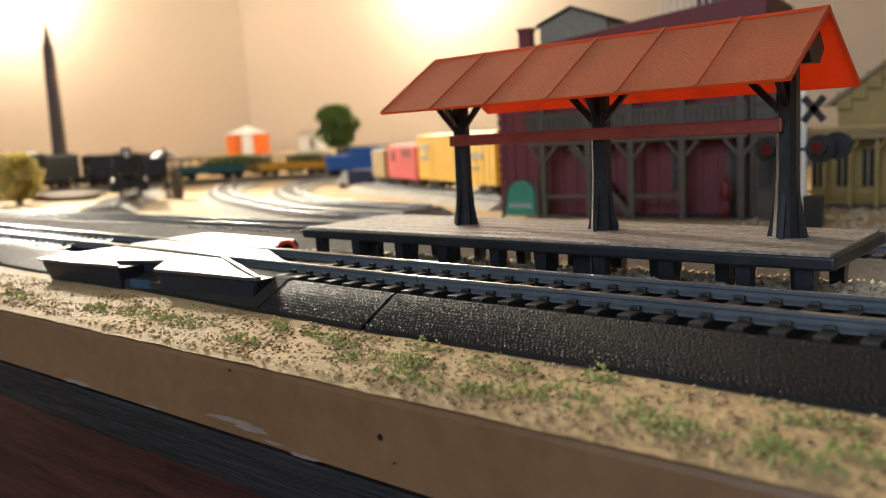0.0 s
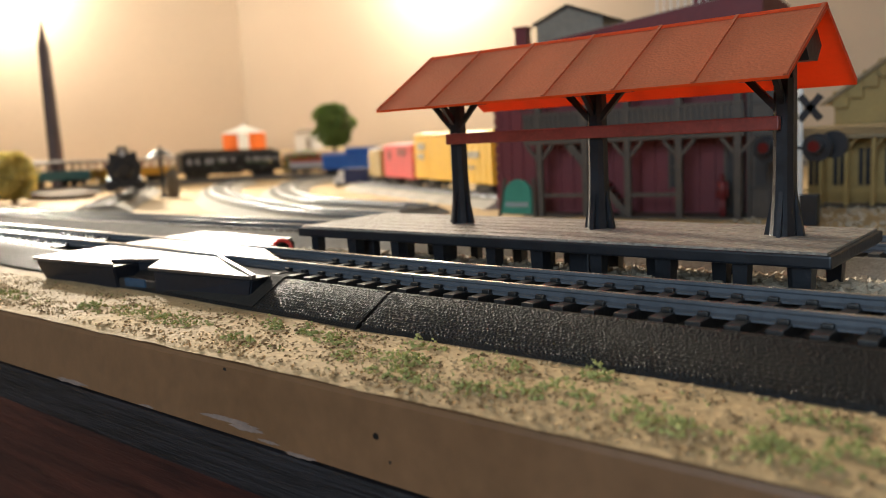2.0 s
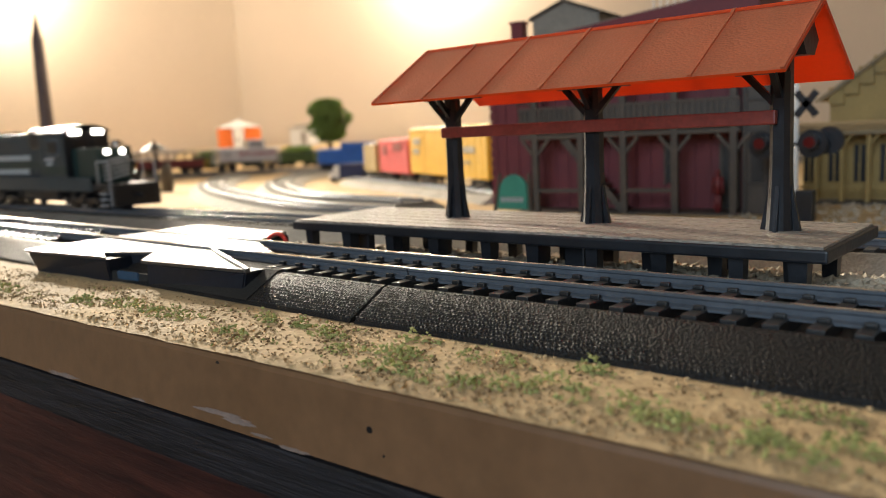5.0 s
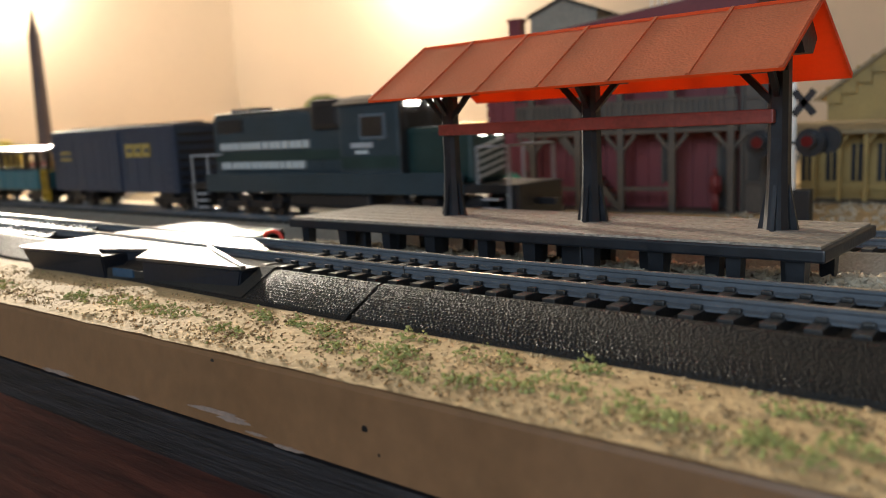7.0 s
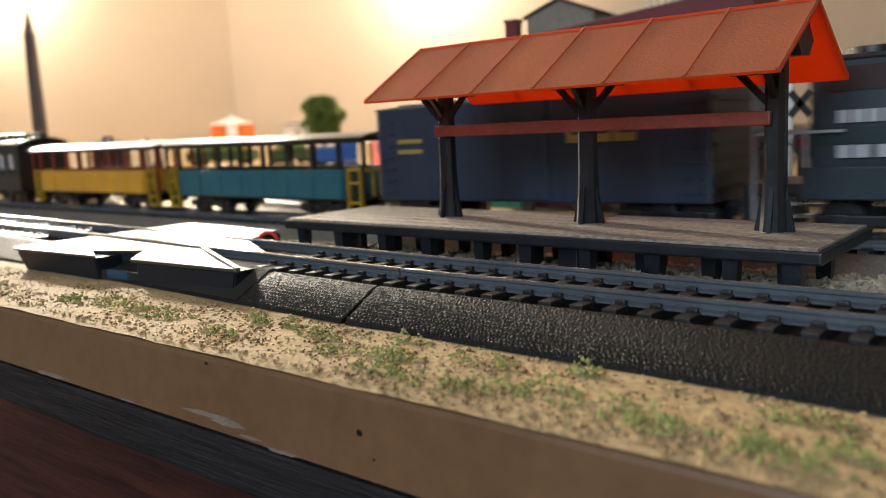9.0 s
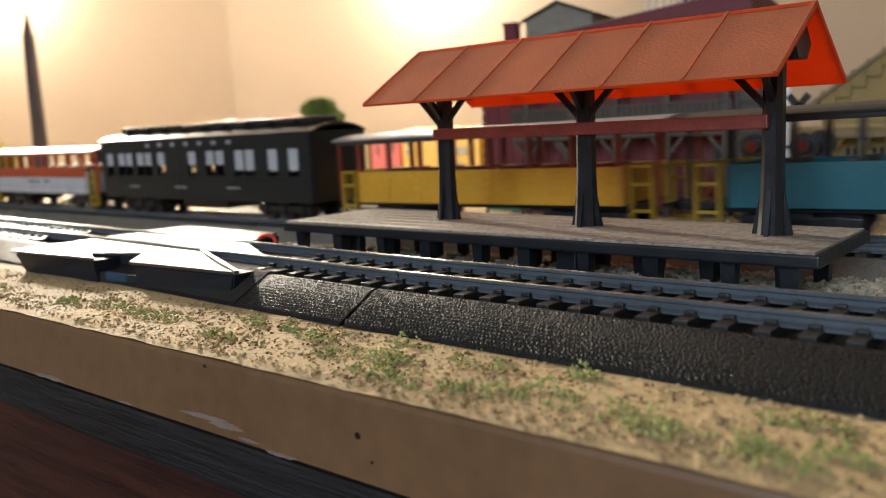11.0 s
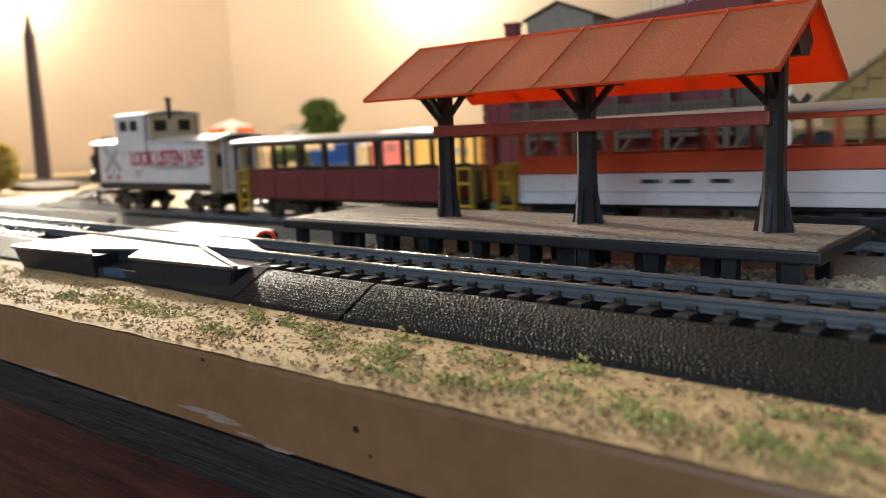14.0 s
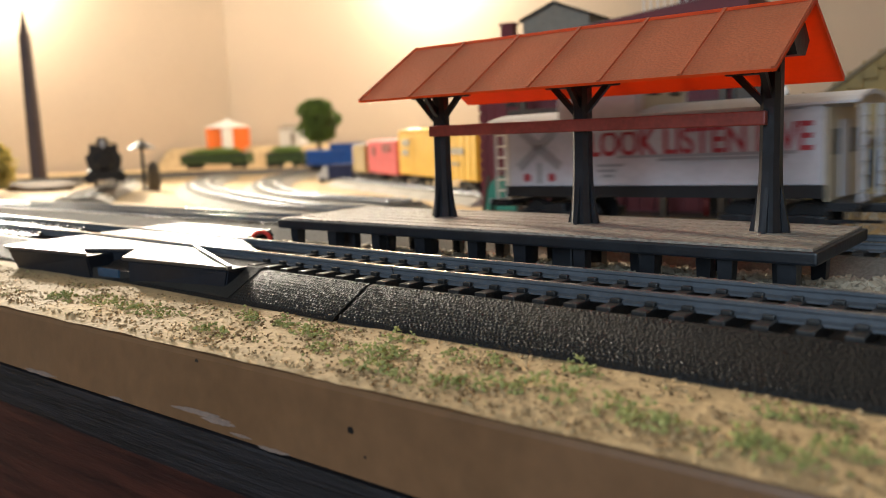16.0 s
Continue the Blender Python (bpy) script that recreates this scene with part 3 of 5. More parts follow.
def long_track(name, pts, label, bed, tiemat=TIEGREY, tiestep=0.0068):
    """A track along points of its rail tops."""
    t = thing(name, pose(0, 0, 0), label, "model track")
    low = [Vector(p) - Vector((0, 0, RZ)) for p in pts]
    part("roadbed", sweep([(u, z) for u, z in BEDPROF], low), bed, t)
    for s in (-1, 1):
        r = part("rail", sweep([(s * GAUGE / 2 + u, RZ - 0.0026 + w) for u, w in RAILPROF], low), STEEL, t)
        r.data.materials.append(STEELTOP)
        for p in r.data.polygons:
            if p.normal.z > 0.8:
                p.material_index = 1
    one = bpy.data.meshes.new("tie")
    bm = box(-0.0014, 0.0014, -0.0152, 0.0152, 0.0044, 0.0070)
    bm.to_mesh(one)
    bm.free()
    one.materials.append(tiemat)
    verts, faces = [], []
    acc, want = 0.0, 0.0
    for a, b in zip(low, low[1:]):
        d = (b - a)
        L = d.length
        d.normalize()
        lf = Vector((-d.y, d.x, 0))
        while want < acc + L:
            c = a + d * (want - acc)
            want += tiestep
            if -0.85 < c.x < 0.35 and c.y < 0.75:
                o = new("tie", one)
                o.parent = t
                o.matrix_basis = pose(c.x, c.y, c.z, 0, 0, math.degrees(math.atan2(d.y, d.x)))
                continue
            k = len(verts)
            for dz in (0.0044, 0.0070):
                for sx, sy in ((-1, -1), (1, -1), (1, 1), (-1, 1)):
                    verts.append(c + d * (0.0014 * sx) + lf * (0.0152 * sy) + Vector((0, 0, dz)))
            faces += [(k + 4, k + 5, k + 6, k + 7), (k, k + 1, k + 5, k + 4), (k + 1, k + 2, k + 6, k + 5), (k + 2, k + 3, k + 7, k + 6), (k + 3, k, k + 4, k + 7)]
        acc += L
    if verts:
        me = bpy.data.meshes.new("far_ties")
        me.from_pydata(verts, [], faces)
        me.materials.append(tiemat)
        o = new("far_ties", me)
        o.parent = t
        tagged(o, kind="stuff")
    return t


main = [line_at(1.4), line_at(0.6)] + [line_at(0.4 - 0.04 * i) for i in range(28)] + [line_at(XC - ARC * i / 40) for i in range(41)] + [line_at(XC - ARC - 0.2 * i) for i in range(1, 9)]
long_track("main_line", main, "grey ballasted main line loop with steel rails", BEDGREY)


def curve(pts, n=14):
    """A smooth line through points on the ground, at rail height."""
    out = []
    P = [Vector(p) for p in pts]
    P = [P[0] * 2 - P[1]] + P + [P[-1] * 2 - P[-2]]
    for i in range(1, len(P) - 2):
        for j in range(n):
            t = j / n
            a, b, c, d = P[i - 1:i + 3]
            q = 0.5 * ((2 * b) + (c - a) * t + (2 * a - 5 * b + 4 * c - d) * t * t + (3 * b - a - 3 * c + d) * t ** 3)
            out.append(Vector((q.x, q.y, -0.008 - 0.025 * (q.y - 0.26) + DROP - 0.0012)))
    return out


yard = "pale grey yard track curving across the layout"
long_track("yard_track", curve([(-0.31, 0.322), (-0.42, 0.345), (-0.66, 0.46), (-0.90, 0.62), (-1.10, 0.80)]), yard, BEDPALE, TIEPALE)
long_track("yard_track", curve([(-0.345, 0.385), (-0.50, 0.43), (-0.72, 0.58), (-0.92, 0.78), (-1.05, 1.0)]), yard, BEDPALE, TIEPALE)
long_track("yard_track", curve([(-0.325, 0.471), (-0.4066, 0.5174), (-0.526, 0.585), (-0.70, 0.690), (-0.88, 0.92)]), yard, BEDPALE, TIEPALE)
long_track("yard_track", curve([(-0.66, 0.330), (-0.74, 0.382), (-0.84, 0.452), (-0.98, 0.548), (-1.07, 0.605)]), yard, BEDPALE, TIEPALE)

# ---------------------------------------------------------------- platform and its shelter
PM = pose(-0.1, 0.2, 0, 0, 0, -1.06) @ pose(0.1, -0.2, 0)
PX0, PX1, PY0, PY1, PZ = -0.2109, -0.0426, 0.1729, 0.2155, 0.0131
plat = thing("station_platform", PM, "black plastic station platform with weathered grey-brown planked top", "platform")
n = 13
w = (PY1 - PY0 - 0.002) / n
for i in range(n):
    y0 = PY0 + 0.001 + i * w
    cuts = [PX0 + 0.001, -0.150 + 0.012 * (i % 3), -0.095 - 0.010 * (i % 4), PX1 - 0.001]
    for a, b in zip(cuts, cuts[1:]):
        part("plank", box(a, b - 0.0001, y0, y0 + w - 0.00025, PZ - 0.0012, PZ - 0.0001 * (i % 2)), PLATTOP, plat)
part("deck_frame", box(PX0, PX1, PY0, PY1, PZ - 0.0034, PZ - 0.0006, 0.0005), PLATBLK, plat)
leg_x = [-0.2055, -0.187, -0.168, -0.150, -0.131, -0.1155, -0.0980, -0.0800, -0.0620, -0.0490]
for j, y in enumerate((PY0 + 0.004, PY0 + 0.021, PY1 - 0.004)):
    for i, x in enumerate(leg_x):
        bm = bmesh.new()
        k = 0.0019 if (i % 2) else 0.0016
        base = ground_z(x, y) - 0.001
        bmesh.ops.create_cone(bm, cap_ends=True, segments=4, radius1=k * 1.15, radius2=k * 1.5, depth=PZ - 0.003 - base,
                              matrix=Matrix.Translation((x + (0, 0.0065, 0.0030)[j] * (1 if i < 9 else -1), y, (PZ - 0.003 + base) / 2)) @ Matrix.Rotation(math.pi / 4, 4, "Z"))
        part("leg", bm, PLATBLK, plat)
for x0, x1 in ((-0.194, -0.184), (-0.110, -0.104)):
    part("cross_brace", box(x0, x1, PY0 + 0.009, PY0 + 0.012, 0.0005, PZ - 0.003, 0.0004), PLATBLK, plat)

SH = thing("platform_shelter", PM, "open platform shelter with orange-red gabled roof on black posts", "shelter")
XL, XR, YR, YF, ZF, ZR = -0.1679, -0.0507, 0.1971, 0.1711, 0.0490, 0.0650
for s, nm in ((-1, "front"), (1, "back")):
    f = lambda y: YR + s * abs(y - YR)
    th = [(f(YF), ZF), (YR, ZR), (YR, ZR - 0.0012), (f(YF + 0.0003), ZF - (0.0006 if s < 0 else 0.0013))]
    bm = prism(th, XL, XR)
    ob = part("roof_slope", bm, ROOFTOP if s < 0 else ROOFIN, SH, "orange-red ribbed plastic roof slope")
    ob.data.materials.append(ROOFIN)
    for p in ob.data.polygons:
        if p.normal.z < 0.3:
            p.material_index = 1
    for i in range(7):
        x = XL + 0.0006 + i * (XR - XL - 0.0012) / 6
        rib = [Vector((x, f(YF), ZF + 0.00005)), Vector((x, YR, ZR + 0.00005))]
        part("roof_rib", bar(rib[0], rib[1], 0.0008, 0.0008), ROOFTOP, SH)
part("ridge_cap", prism([(YR - 0.0012, ZR - 0.0006), (YR, ZR + 0.0003), (YR + 0.0012, ZR - 0.0006)], XL, XR), ROOFIN, SH, "bright orange ridge")
for i, x in enumerate((-0.1586, -0.1091, -0.0596)):
    bm = bmesh.new()
    rings = [(PZ - 0.001, 0.0031), (PZ + 0.003, 0.0028), (PZ + 0.009, 0.0025), (PZ + 0.015, 0.0023), (ZF + 0.009, 0.0022)]
    prev = None
    for z, r in rings:
        ring = [bm.verts.new((x + r * sx, YR + r * sy, z)) for sx, sy in ((-1, -0.55), (-0.55, -1), (0.55, -1), (1, -0.55), (1, 0.55), (0.55, 1), (-0.55, 1), (-1, 0.55))]
        if prev:
            for k in range(8):
                bm.faces.new((prev[k], prev[(k + 1) % 8], ring[(k + 1) % 8], ring[k]))
        else:
            bm.faces.new(ring)
        prev = ring
    bm.faces.new(prev[::-1])
    post = part("post", bm, POST, SH, "black post with flared foot")
    for sx, sy in ((-1, 0), (1, 0), (0, -1), (0, 1)):
        bm = bmesh.new()
        t = 0.0005
        d, e = Vector((sx, sy, 0)), Vector((-sy, sx, 0)) * t
        c = Vector((x, YR, 0))
        tri = [c + d * 0.0022 + Vector((0, 0, PZ - 0.0005)), c + d * 0.0047 + Vector((0, 0, PZ - 0.0005)), c + d * 0.0026 + Vector((0, 0, PZ + 0.0105))]
        A = [bm.verts.new(v + e) for v in tri]
        B = [bm.verts.new(v - e) for v in tri]
        for k in range(3):
            bm.faces.new((A[k], A[(k + 1) % 3], B[(k + 1) % 3], B[k]))
        bm.faces.new(A)
        bm.faces.new(B)
        part("foot_fin", bm, POST, post)
    zb = 0.0425
    for s in (-1, 1) if i < 2 else (-1,):
        part("brace", bar((x + s * 0.0012, YR - 0.001, zb), (x + s * 0.0082, YR - 0.001, ZF + 0.0008), 0.0013, 0.0015), POST, post)
        if s < 0:
            part("brace", bar((x, YR + s * 0.001, zb + 0.001), (x, YR + s * 0.0120, ZF + 0.0065), 0.0013, 0.0015), POST, post)
    part("cap_timber", box(x - 0.0105, x + (0.0105 if i < 2 else 0.0022), YR - 0.0018, YR + 0.0016, ZF + 0.0004, ZF + 0.0022, 0.0003), POST, post)
    bm = prism([(YR - 0.0090, ZF + 0.0088), (YR, ZF + 0.0146), (YR + 0.0090, ZF + 0.0088), (YR + 0.0060, ZF + 0.0058), (YR - 0.0060, ZF + 0.0058)], x - 0.0012, x + 0.0012)
    part("roof_truss", bm, POST, SH)
part("end_bracket", prism([(YR - 0.0060, ZF + 0.0075), (YR, ZF + 0.0135), (YR + 0.0060, ZF + 0.0075), (YR + 0.0030, ZF + 0.0040), (YR - 0.0030, ZF + 0.0040)], -0.0580, -0.0535), POST, SH, "black bracket under the gable end")
part("sign_beam", box(-0.1600, -0.0596, YR - 0.0045, YR - 0.0026, 0.0378, 0.0411, 0.0004), BEAM, SH, "brown-red horizontal beam along the posts")

# ---------------------------------------------------------------- rolling stock (x forward, z from the rail top)
CARS = []


def wheel_mesh():
    bm = bmesh.new()
    for y0, y1, r in ((-0.0087, -0.0071, 0.0052), (-0.0071, -0.0064, 0.0061), (0.0064, 0.0071, 0.0061), (0.0071, 0.0087, 0.0052), (-0.0064, 0.0064, 0.0012)):
        tube((0, y0, 0), (0, y1, 0), r, n=14, bm=bm)
    me = bpy.data.meshes.new("wheelset")
    bm.to_mesh(me)
    bm.free()
    me.materials.append(LOCOBLACK)
    me.materials.append(STEEL)
    return me


WHEELS = wheel_mesh()


def bogie(car, x, base=0.021, n=2, w=0.0115):
    b = part("bogie", box(x - base / 2 - 0.006, x + base / 2 + 0.006, -w, -w + 0.0022, 0.0036, 0.0072, 0.0007), LOCOBLACK, car, "black sprung bogie")
    part("side_frame", box(x - base / 2 - 0.006, x + base / 2 + 0.006, w - 0.0022, w, 0.0036, 0.0072, 0.0007), LOCOBLACK, b)
    part("bolster", box(x - 0.004, x + 0.004, -w, w, 0.0045, 0.0098, 0.0006), LOCOBLACK, b)
    for i in range(n):
        k = x - base / 2 + base * i / (n - 1)
        o = new("wheelset", WHEELS)
        o.parent = b
        o.matrix_basis = pose(k, 0, 0.0052)
        for s in (-1, 1):
            part("axle_box", box(k - 0.0022, k + 0.0022, s * w - 0.0010, s * w + 0.0010, 0.003, 0.0075, 0.0005), LOCOBLACK, b)
    return b


def car_thing(name, length, label, offset, category):
    c = thing(name, pose(0, 0, 0), label, category, "train on the main line")
    CARS.append((c, length * 0.34, offset))
    for s in (-1, 1):
        part("coupler", box(s * length / 2 - 0.006, s * length / 2 + 0.006, -0.0014, 0.0014, 0.0075, 0.0100, 0.0004), LOCOBLACK, c)
    return c


def arched_roof(hw, z, rise, x0, x1, thick=0.0012):
    k = 9
    up = [(-hw + 2 * hw * i / k, z + rise * math.sin(math.pi * i / k) ** 0.7) for i in range(k + 1)]
    dn = [(y, max(z - 0.0006, q - thick)) for y, q in reversed(up)]
    return prism(up + dn, x0, x1)


def windowed_wall(y0, y1, x0, x1, z0, za, zb, z1, holes, name, mat, car):
    """A side wall with real openings: sill, lintel and the pillars between."""
    w = part(name, box(x0, x1, y0, y1, z0, za), mat, car)
    part("lintel", box(x0, x1, y0, y1, zb, z1), mat, w)
    edges = [x0] + [e for h in sorted(holes) for e in h] + [x1]
    for a, b in zip(edges[::2], edges[1::2]):
        part("pillar", box(a, b, y0, y1, za, zb), mat, w)
    return w


def lettering(text, size, mat, car, m, name="lettering"):
    cu = bpy.data.curves.new(name, "FONT")
    cu.body, cu.size, cu.extrude, cu.offset, cu.align_x = text, size, 0.00012, 0.00018, "LEFT"
    tmp = bpy.data.objects.new(name, cu)
    scene.collection.objects.link(tmp)
    bpy.context.view_layer.update()
    me = bpy.data.meshes.new_from_object(tmp)
    bpy.data.objects.remove(tmp)
    for v in me.vertices:
        v.co.y *= 1.2
    me.materials.append(mat)
    o = new(name, me)
    o.parent, o.matrix_basis = car, m
    return o


def excursion_coach(name, offset, label, body, band, posts, roof, fascia, seats):
    """Open-sided coach: tub, posts, arched roof, yellow end steps."""
    c = car_thing(name, 0.156, label, offset, "passenger coach")
    L, W = 0.061, 0.0160
    part("underframe", box(-0.066, 0.066, -0.0135, 0.0135, 0.0085, 0.0108, 0.0004), LOCOBLACK, c)
    for s in (-1, 1):
        part("side_panel", box(-L, L, s * W - 0.0007, s * W + 0.0007, 0.0100, 0.0200 if band else 0.0228, 0.0003), body, c)
        if band:
            part("side_band", box(-L, L, s * W - 0.0008, s * W + 0.0008, 0.0202, 0.0262, 0.0003), band, c)
        part("end_panel", box(s * L - 0.0007, s * L + 0.0007, -W, W, 0.0100, 0.0232, 0.0003), body, c)
        for i in range(8):
            x = -L + 0.0008 + (2 * L - 0.0016) * i / 7
            part("window_post", box(x - 0.0009, x + 0.0009, s * W - 0.0007, s * W + 0.0007, 0.0262 if band else 0.0228, 0.0352), posts, c)
            part("panel_rib", box(x - 0.0004, x + 0.0004, s * (W + 0.0008) - 0.0003, s * (W + 0.0008) + 0.0003, 0.0102, 0.0198), body, c)
        part("eave_board", box(-0.0735, 0.0735, s * W - 0.0008, s * W + 0.0008, 0.0340, 0.0366, 0.0003), fascia, c)
        # End platform: steps, railing and a ladder.
        p = part("end_platform", box(s * 0.061 if s > 0 else -0.0745, 0.0745 if s > 0 else s * 0.061, -0.0145, 0.0145, 0.0095, 0.0108), LOCOBLACK, c)
        for y in (-0.0150, 0.0150):
            part("corner_post", bar((s * 0.0735, y, 0.0100), (s * 0.0735, y, 0.0350), 0.0011, 0.0011), posts, p)
            st = part("step", box(s * 0.0680 - 0.0035, s * 0.0680 + 0.0035, y - 0.0010, y + 0.0010, 0.0030, 0.0042), STEPYEL, p, "yellow boarding step")
            part("step_side", box(s * 0.0680 - 0.0040, s * 0.0680 - 0.0032, y - 0.0012, y + 0.0012, 0.0030, 0.0230), STEPYEL, p)
            part("step_side", box(s * 0.0680 + 0.0032, s * 0.0680 + 0.0040, y - 0.0012, y + 0.0012, 0.0030, 0.0230), STEPYEL, p)
            for z in (0.0080, 0.0165, 0.0222):
                part("rung", box(s * 0.0680 - 0.0034, s * 0.0680 + 0.0034, y - 0.0008, y + 0.0008, z, z + 0.0010), STEPYEL, p)
        for y in (-0.010, -0.005, 0.005, 0.010):
            part("railing_bar", bar((s * 0.0738, y, 0.0105), (s * 0.0738, y, 0.0222), 0.0008, 0.0008), STEPYEL, p)
        part("railing_top", box(s * 0.0738 - 0.0006, s * 0.0738 + 0.0006, -0.0150, 0.0150, 0.0218, 0.0230), STEPYEL, p)
        bogie(c, s * 0.044)
    if band:
        for k in (-0.014, -0.004, 0.008):
            part("lettering_bar", box(k, k + 0.0065, -W - 0.0011, -W - 0.0006, 0.0168, 0.0180), LOCOBLACK, c)
        part("side_line", box(-L, L, -W - 0.0010, -W - 0.0005, 0.0140, 0.0143), LETTERGREY, c)
    part("roof", arched_roof(0.0176, 0.0362, 0.0024, -0.0755, 0.0755), roof, c, smooth=False)
    for i in range(6):
        x = -0.048 + 0.0192 * i
        part("bench", box(x - 0.0010, x + 0.0010, -0.0140, 0.0140, 0.0110, 0.0235, 0.0004), seats, c)
    return c


def locomotive():
    c = car_thing("diesel_locomotive", 0.212, "dark green and black diesel locomotive with lit headlights", -0.1130, "locomotive")
    part("frame", box(-0.101, 0.101, -0.0155, 0.0155, 0.0125, 0.0160, 0.0005), LOCOBLACK, c)
    part("side_sill", box(-0.088, 0.080, -0.0163, -0.0153, 0.0115, 0.0205, 0.0005), LOCOGREEN, c, "dark grey-green side sill")
    part("fuel_tank", box(-0.028, 0.026, -0.0120, 0.0120, 0.0045, 0.0125, 0.0020), LOCOBLACK, c)
    hood = part("long_hood", box(-0.088, 0.012, -0.0098, 0.0098, 0.0160, 0.0490, 0.0022), LOCOGREEN, c, "dark green long hood")
    part("hood_top", box(-0.086, 0.012, -0.0090, 0.0090, 0.0486, 0.0502, 0.0006), LOCOBLACK, hood)
    part("dynamic_brake", box(-0.010, 0.010, -0.0120, 0.0120, 0.0390, 0.0530, 0.0030), LOCOBLACK, hood)
    for x in (-0.074, -0.060):
        part("roof_fan", tube((x, 0, 0.0495), (x, 0, 0.0522), 0.0060, n=18), LOCOBLACK, hood)
    part("radiator_grille", box(-0.083, -0.062, -0.0102, -0.0096, 0.0405, 0.0470), LOCOBLACK, hood)
    part("green_stripe", box(-0.0860, 0.0110, -0.0103, -0.0097, 0.0262, 0.0308), STRIPE, hood, "darker green stripe")
    for i in range(9):
        x = -0.058 + i * 0.0078
        part("hood_door", box(x, x + 0.0070, -0.0101, -0.0097, 0.0210, 0.0260, 0.0002), LOCOGREEN, hood)
    cab = part("cab", box(0.012, 0.048, -0.0150, 0.0150, 0.0160, 0.0500, 0.0016), LOCOGREEN, c, "green cab with dark windows")
    part("cab_roof", arched_roof(0.0158, 0.0494, 0.0042, 0.010, 0.050), LOCOBLACK, cab)
    wf = part("window_frame", box(0.0255, 0.0405, -0.0154, -0.0148, 0.0345, 0.0450, 0.0002), CABGLASS, cab, "grey cab window frame")
    part("side_window", box(0.0268, 0.0392, -0.0157, -0.0152, 0.0357, 0.0438, 0.0002), DARK, wf)
    part("green_stripe", box(0.0135, 0.0470, -0.0154, -0.0149, 0.0225, 0.0275), STRIPE, cab, "darker green stripe")
    part("front_panel", box(0.0476, 0.0486, -0.0148, 0.0148, 0.0165, 0.0500, 0.0002), LOCOBLACK, cab)
    for y in (-0.0075, 0.0075):
        part("number_light", box(0.0482, 0.0498, y - 0.0038, y + 0.0038, 0.0470, 0.0505, 0.0006), HEAD, cab, "glowing number board")
        part("windscreen", box(0.0484, 0.0490, y - 0.0042, y + 0.0042, 0.0385, 0.0450, 0.0003), DARK, cab)
    nose = part("short_hood", box(0.048, 0.082, -0.0110, 0.0110, 0.0160, 0.0385, 0.0022), STRIPE, c, "dark green low nose with pale stripes")
    for i in range(5):
        z = 0.0180 + i * 0.0028
        part("nose_stripe", bar((0.0823, -0.0085, z), (0.0823, 0.0085, z + 0.0035), 0.0004, 0.0013), LETTER, nose)
    for y in (-0.0050, 0.0050):
        part("headlight", tube((0.0810, y, 0.0355), (0.0828, y, 0.0355), 0.0019, n=12), HEAD, nose, "glowing headlight")
    for s in (-1, 1):
        e = 0.101 * s
        pl = part("pilot", box(min(e, e + s * 0.004), max(e, e + s * 0.004), -0.0150, 0.0150, 0.0025, 0.0160, 0.0006), LOCOBLACK, c, "black pilot plate")
        for y in (-0.0150, 0.0150):
            for z in (0.003, 0.0065, 0.010):
                part("step", box(e - s * 0.008 - 0.004, e - s * 0.008 + 0.004, y - 0.0012, y + 0.0012, z, z + 0.0009), LETTERGREY, pl)
            part("handrail", bar((e, y, 0.0030), (e, y, 0.0300), 0.0009, 0.0009), LETTERGREY, pl)
            part("handrail", bar((e - s * 0.014, y, 0.0160), (e - s * 0.014, y, 0.0300), 0.0008, 0.0008), LETTERGREY, pl)
            part("handrail", bar((e, y, 0.0300), (e - s * 0.014, y, 0.0300), 0.0009, 0.0009), LETTERGREY, pl)
        part("handrail", bar((e, -0.015, 0.0300), (e, 0.015, 0.0300), 0.0008, 0.0008), LETTERGREY, pl)
        bogie(c, s * 0.060, 0.040, 3, 0.0125)
    part("side_rail", bar((-0.101, -0.0155, 0.0300), (-0.078, -0.0120, 0.0300), 0.0008, 0.0008), LETTERGREY, c)
    g = random.Random(4)
    for z0, z1, n in ((0.0320, 0.0354, 15), (0.0226, 0.0260, 14)):
        x = -0.080
        for i in range(n):
            w = 0.0025 + 0.0018 * g.random()
            part("lettering_bar", box(x, x + w, -0.0113, -0.0100, z0, z1), LETTER, hood)
            x += w + 0.0006 + 0.0012 * g.random()
    part("lettering_bar", box(0.0225, 0.0300, -0.0156, -0.0151, 0.0285, 0.0300), LETTER, cab)
    part("lettering_bar", box(0.0200, 0.0330, -0.0156, -0.0151, 0.0310, 0.0332), LETTERGREY, cab)
    return c


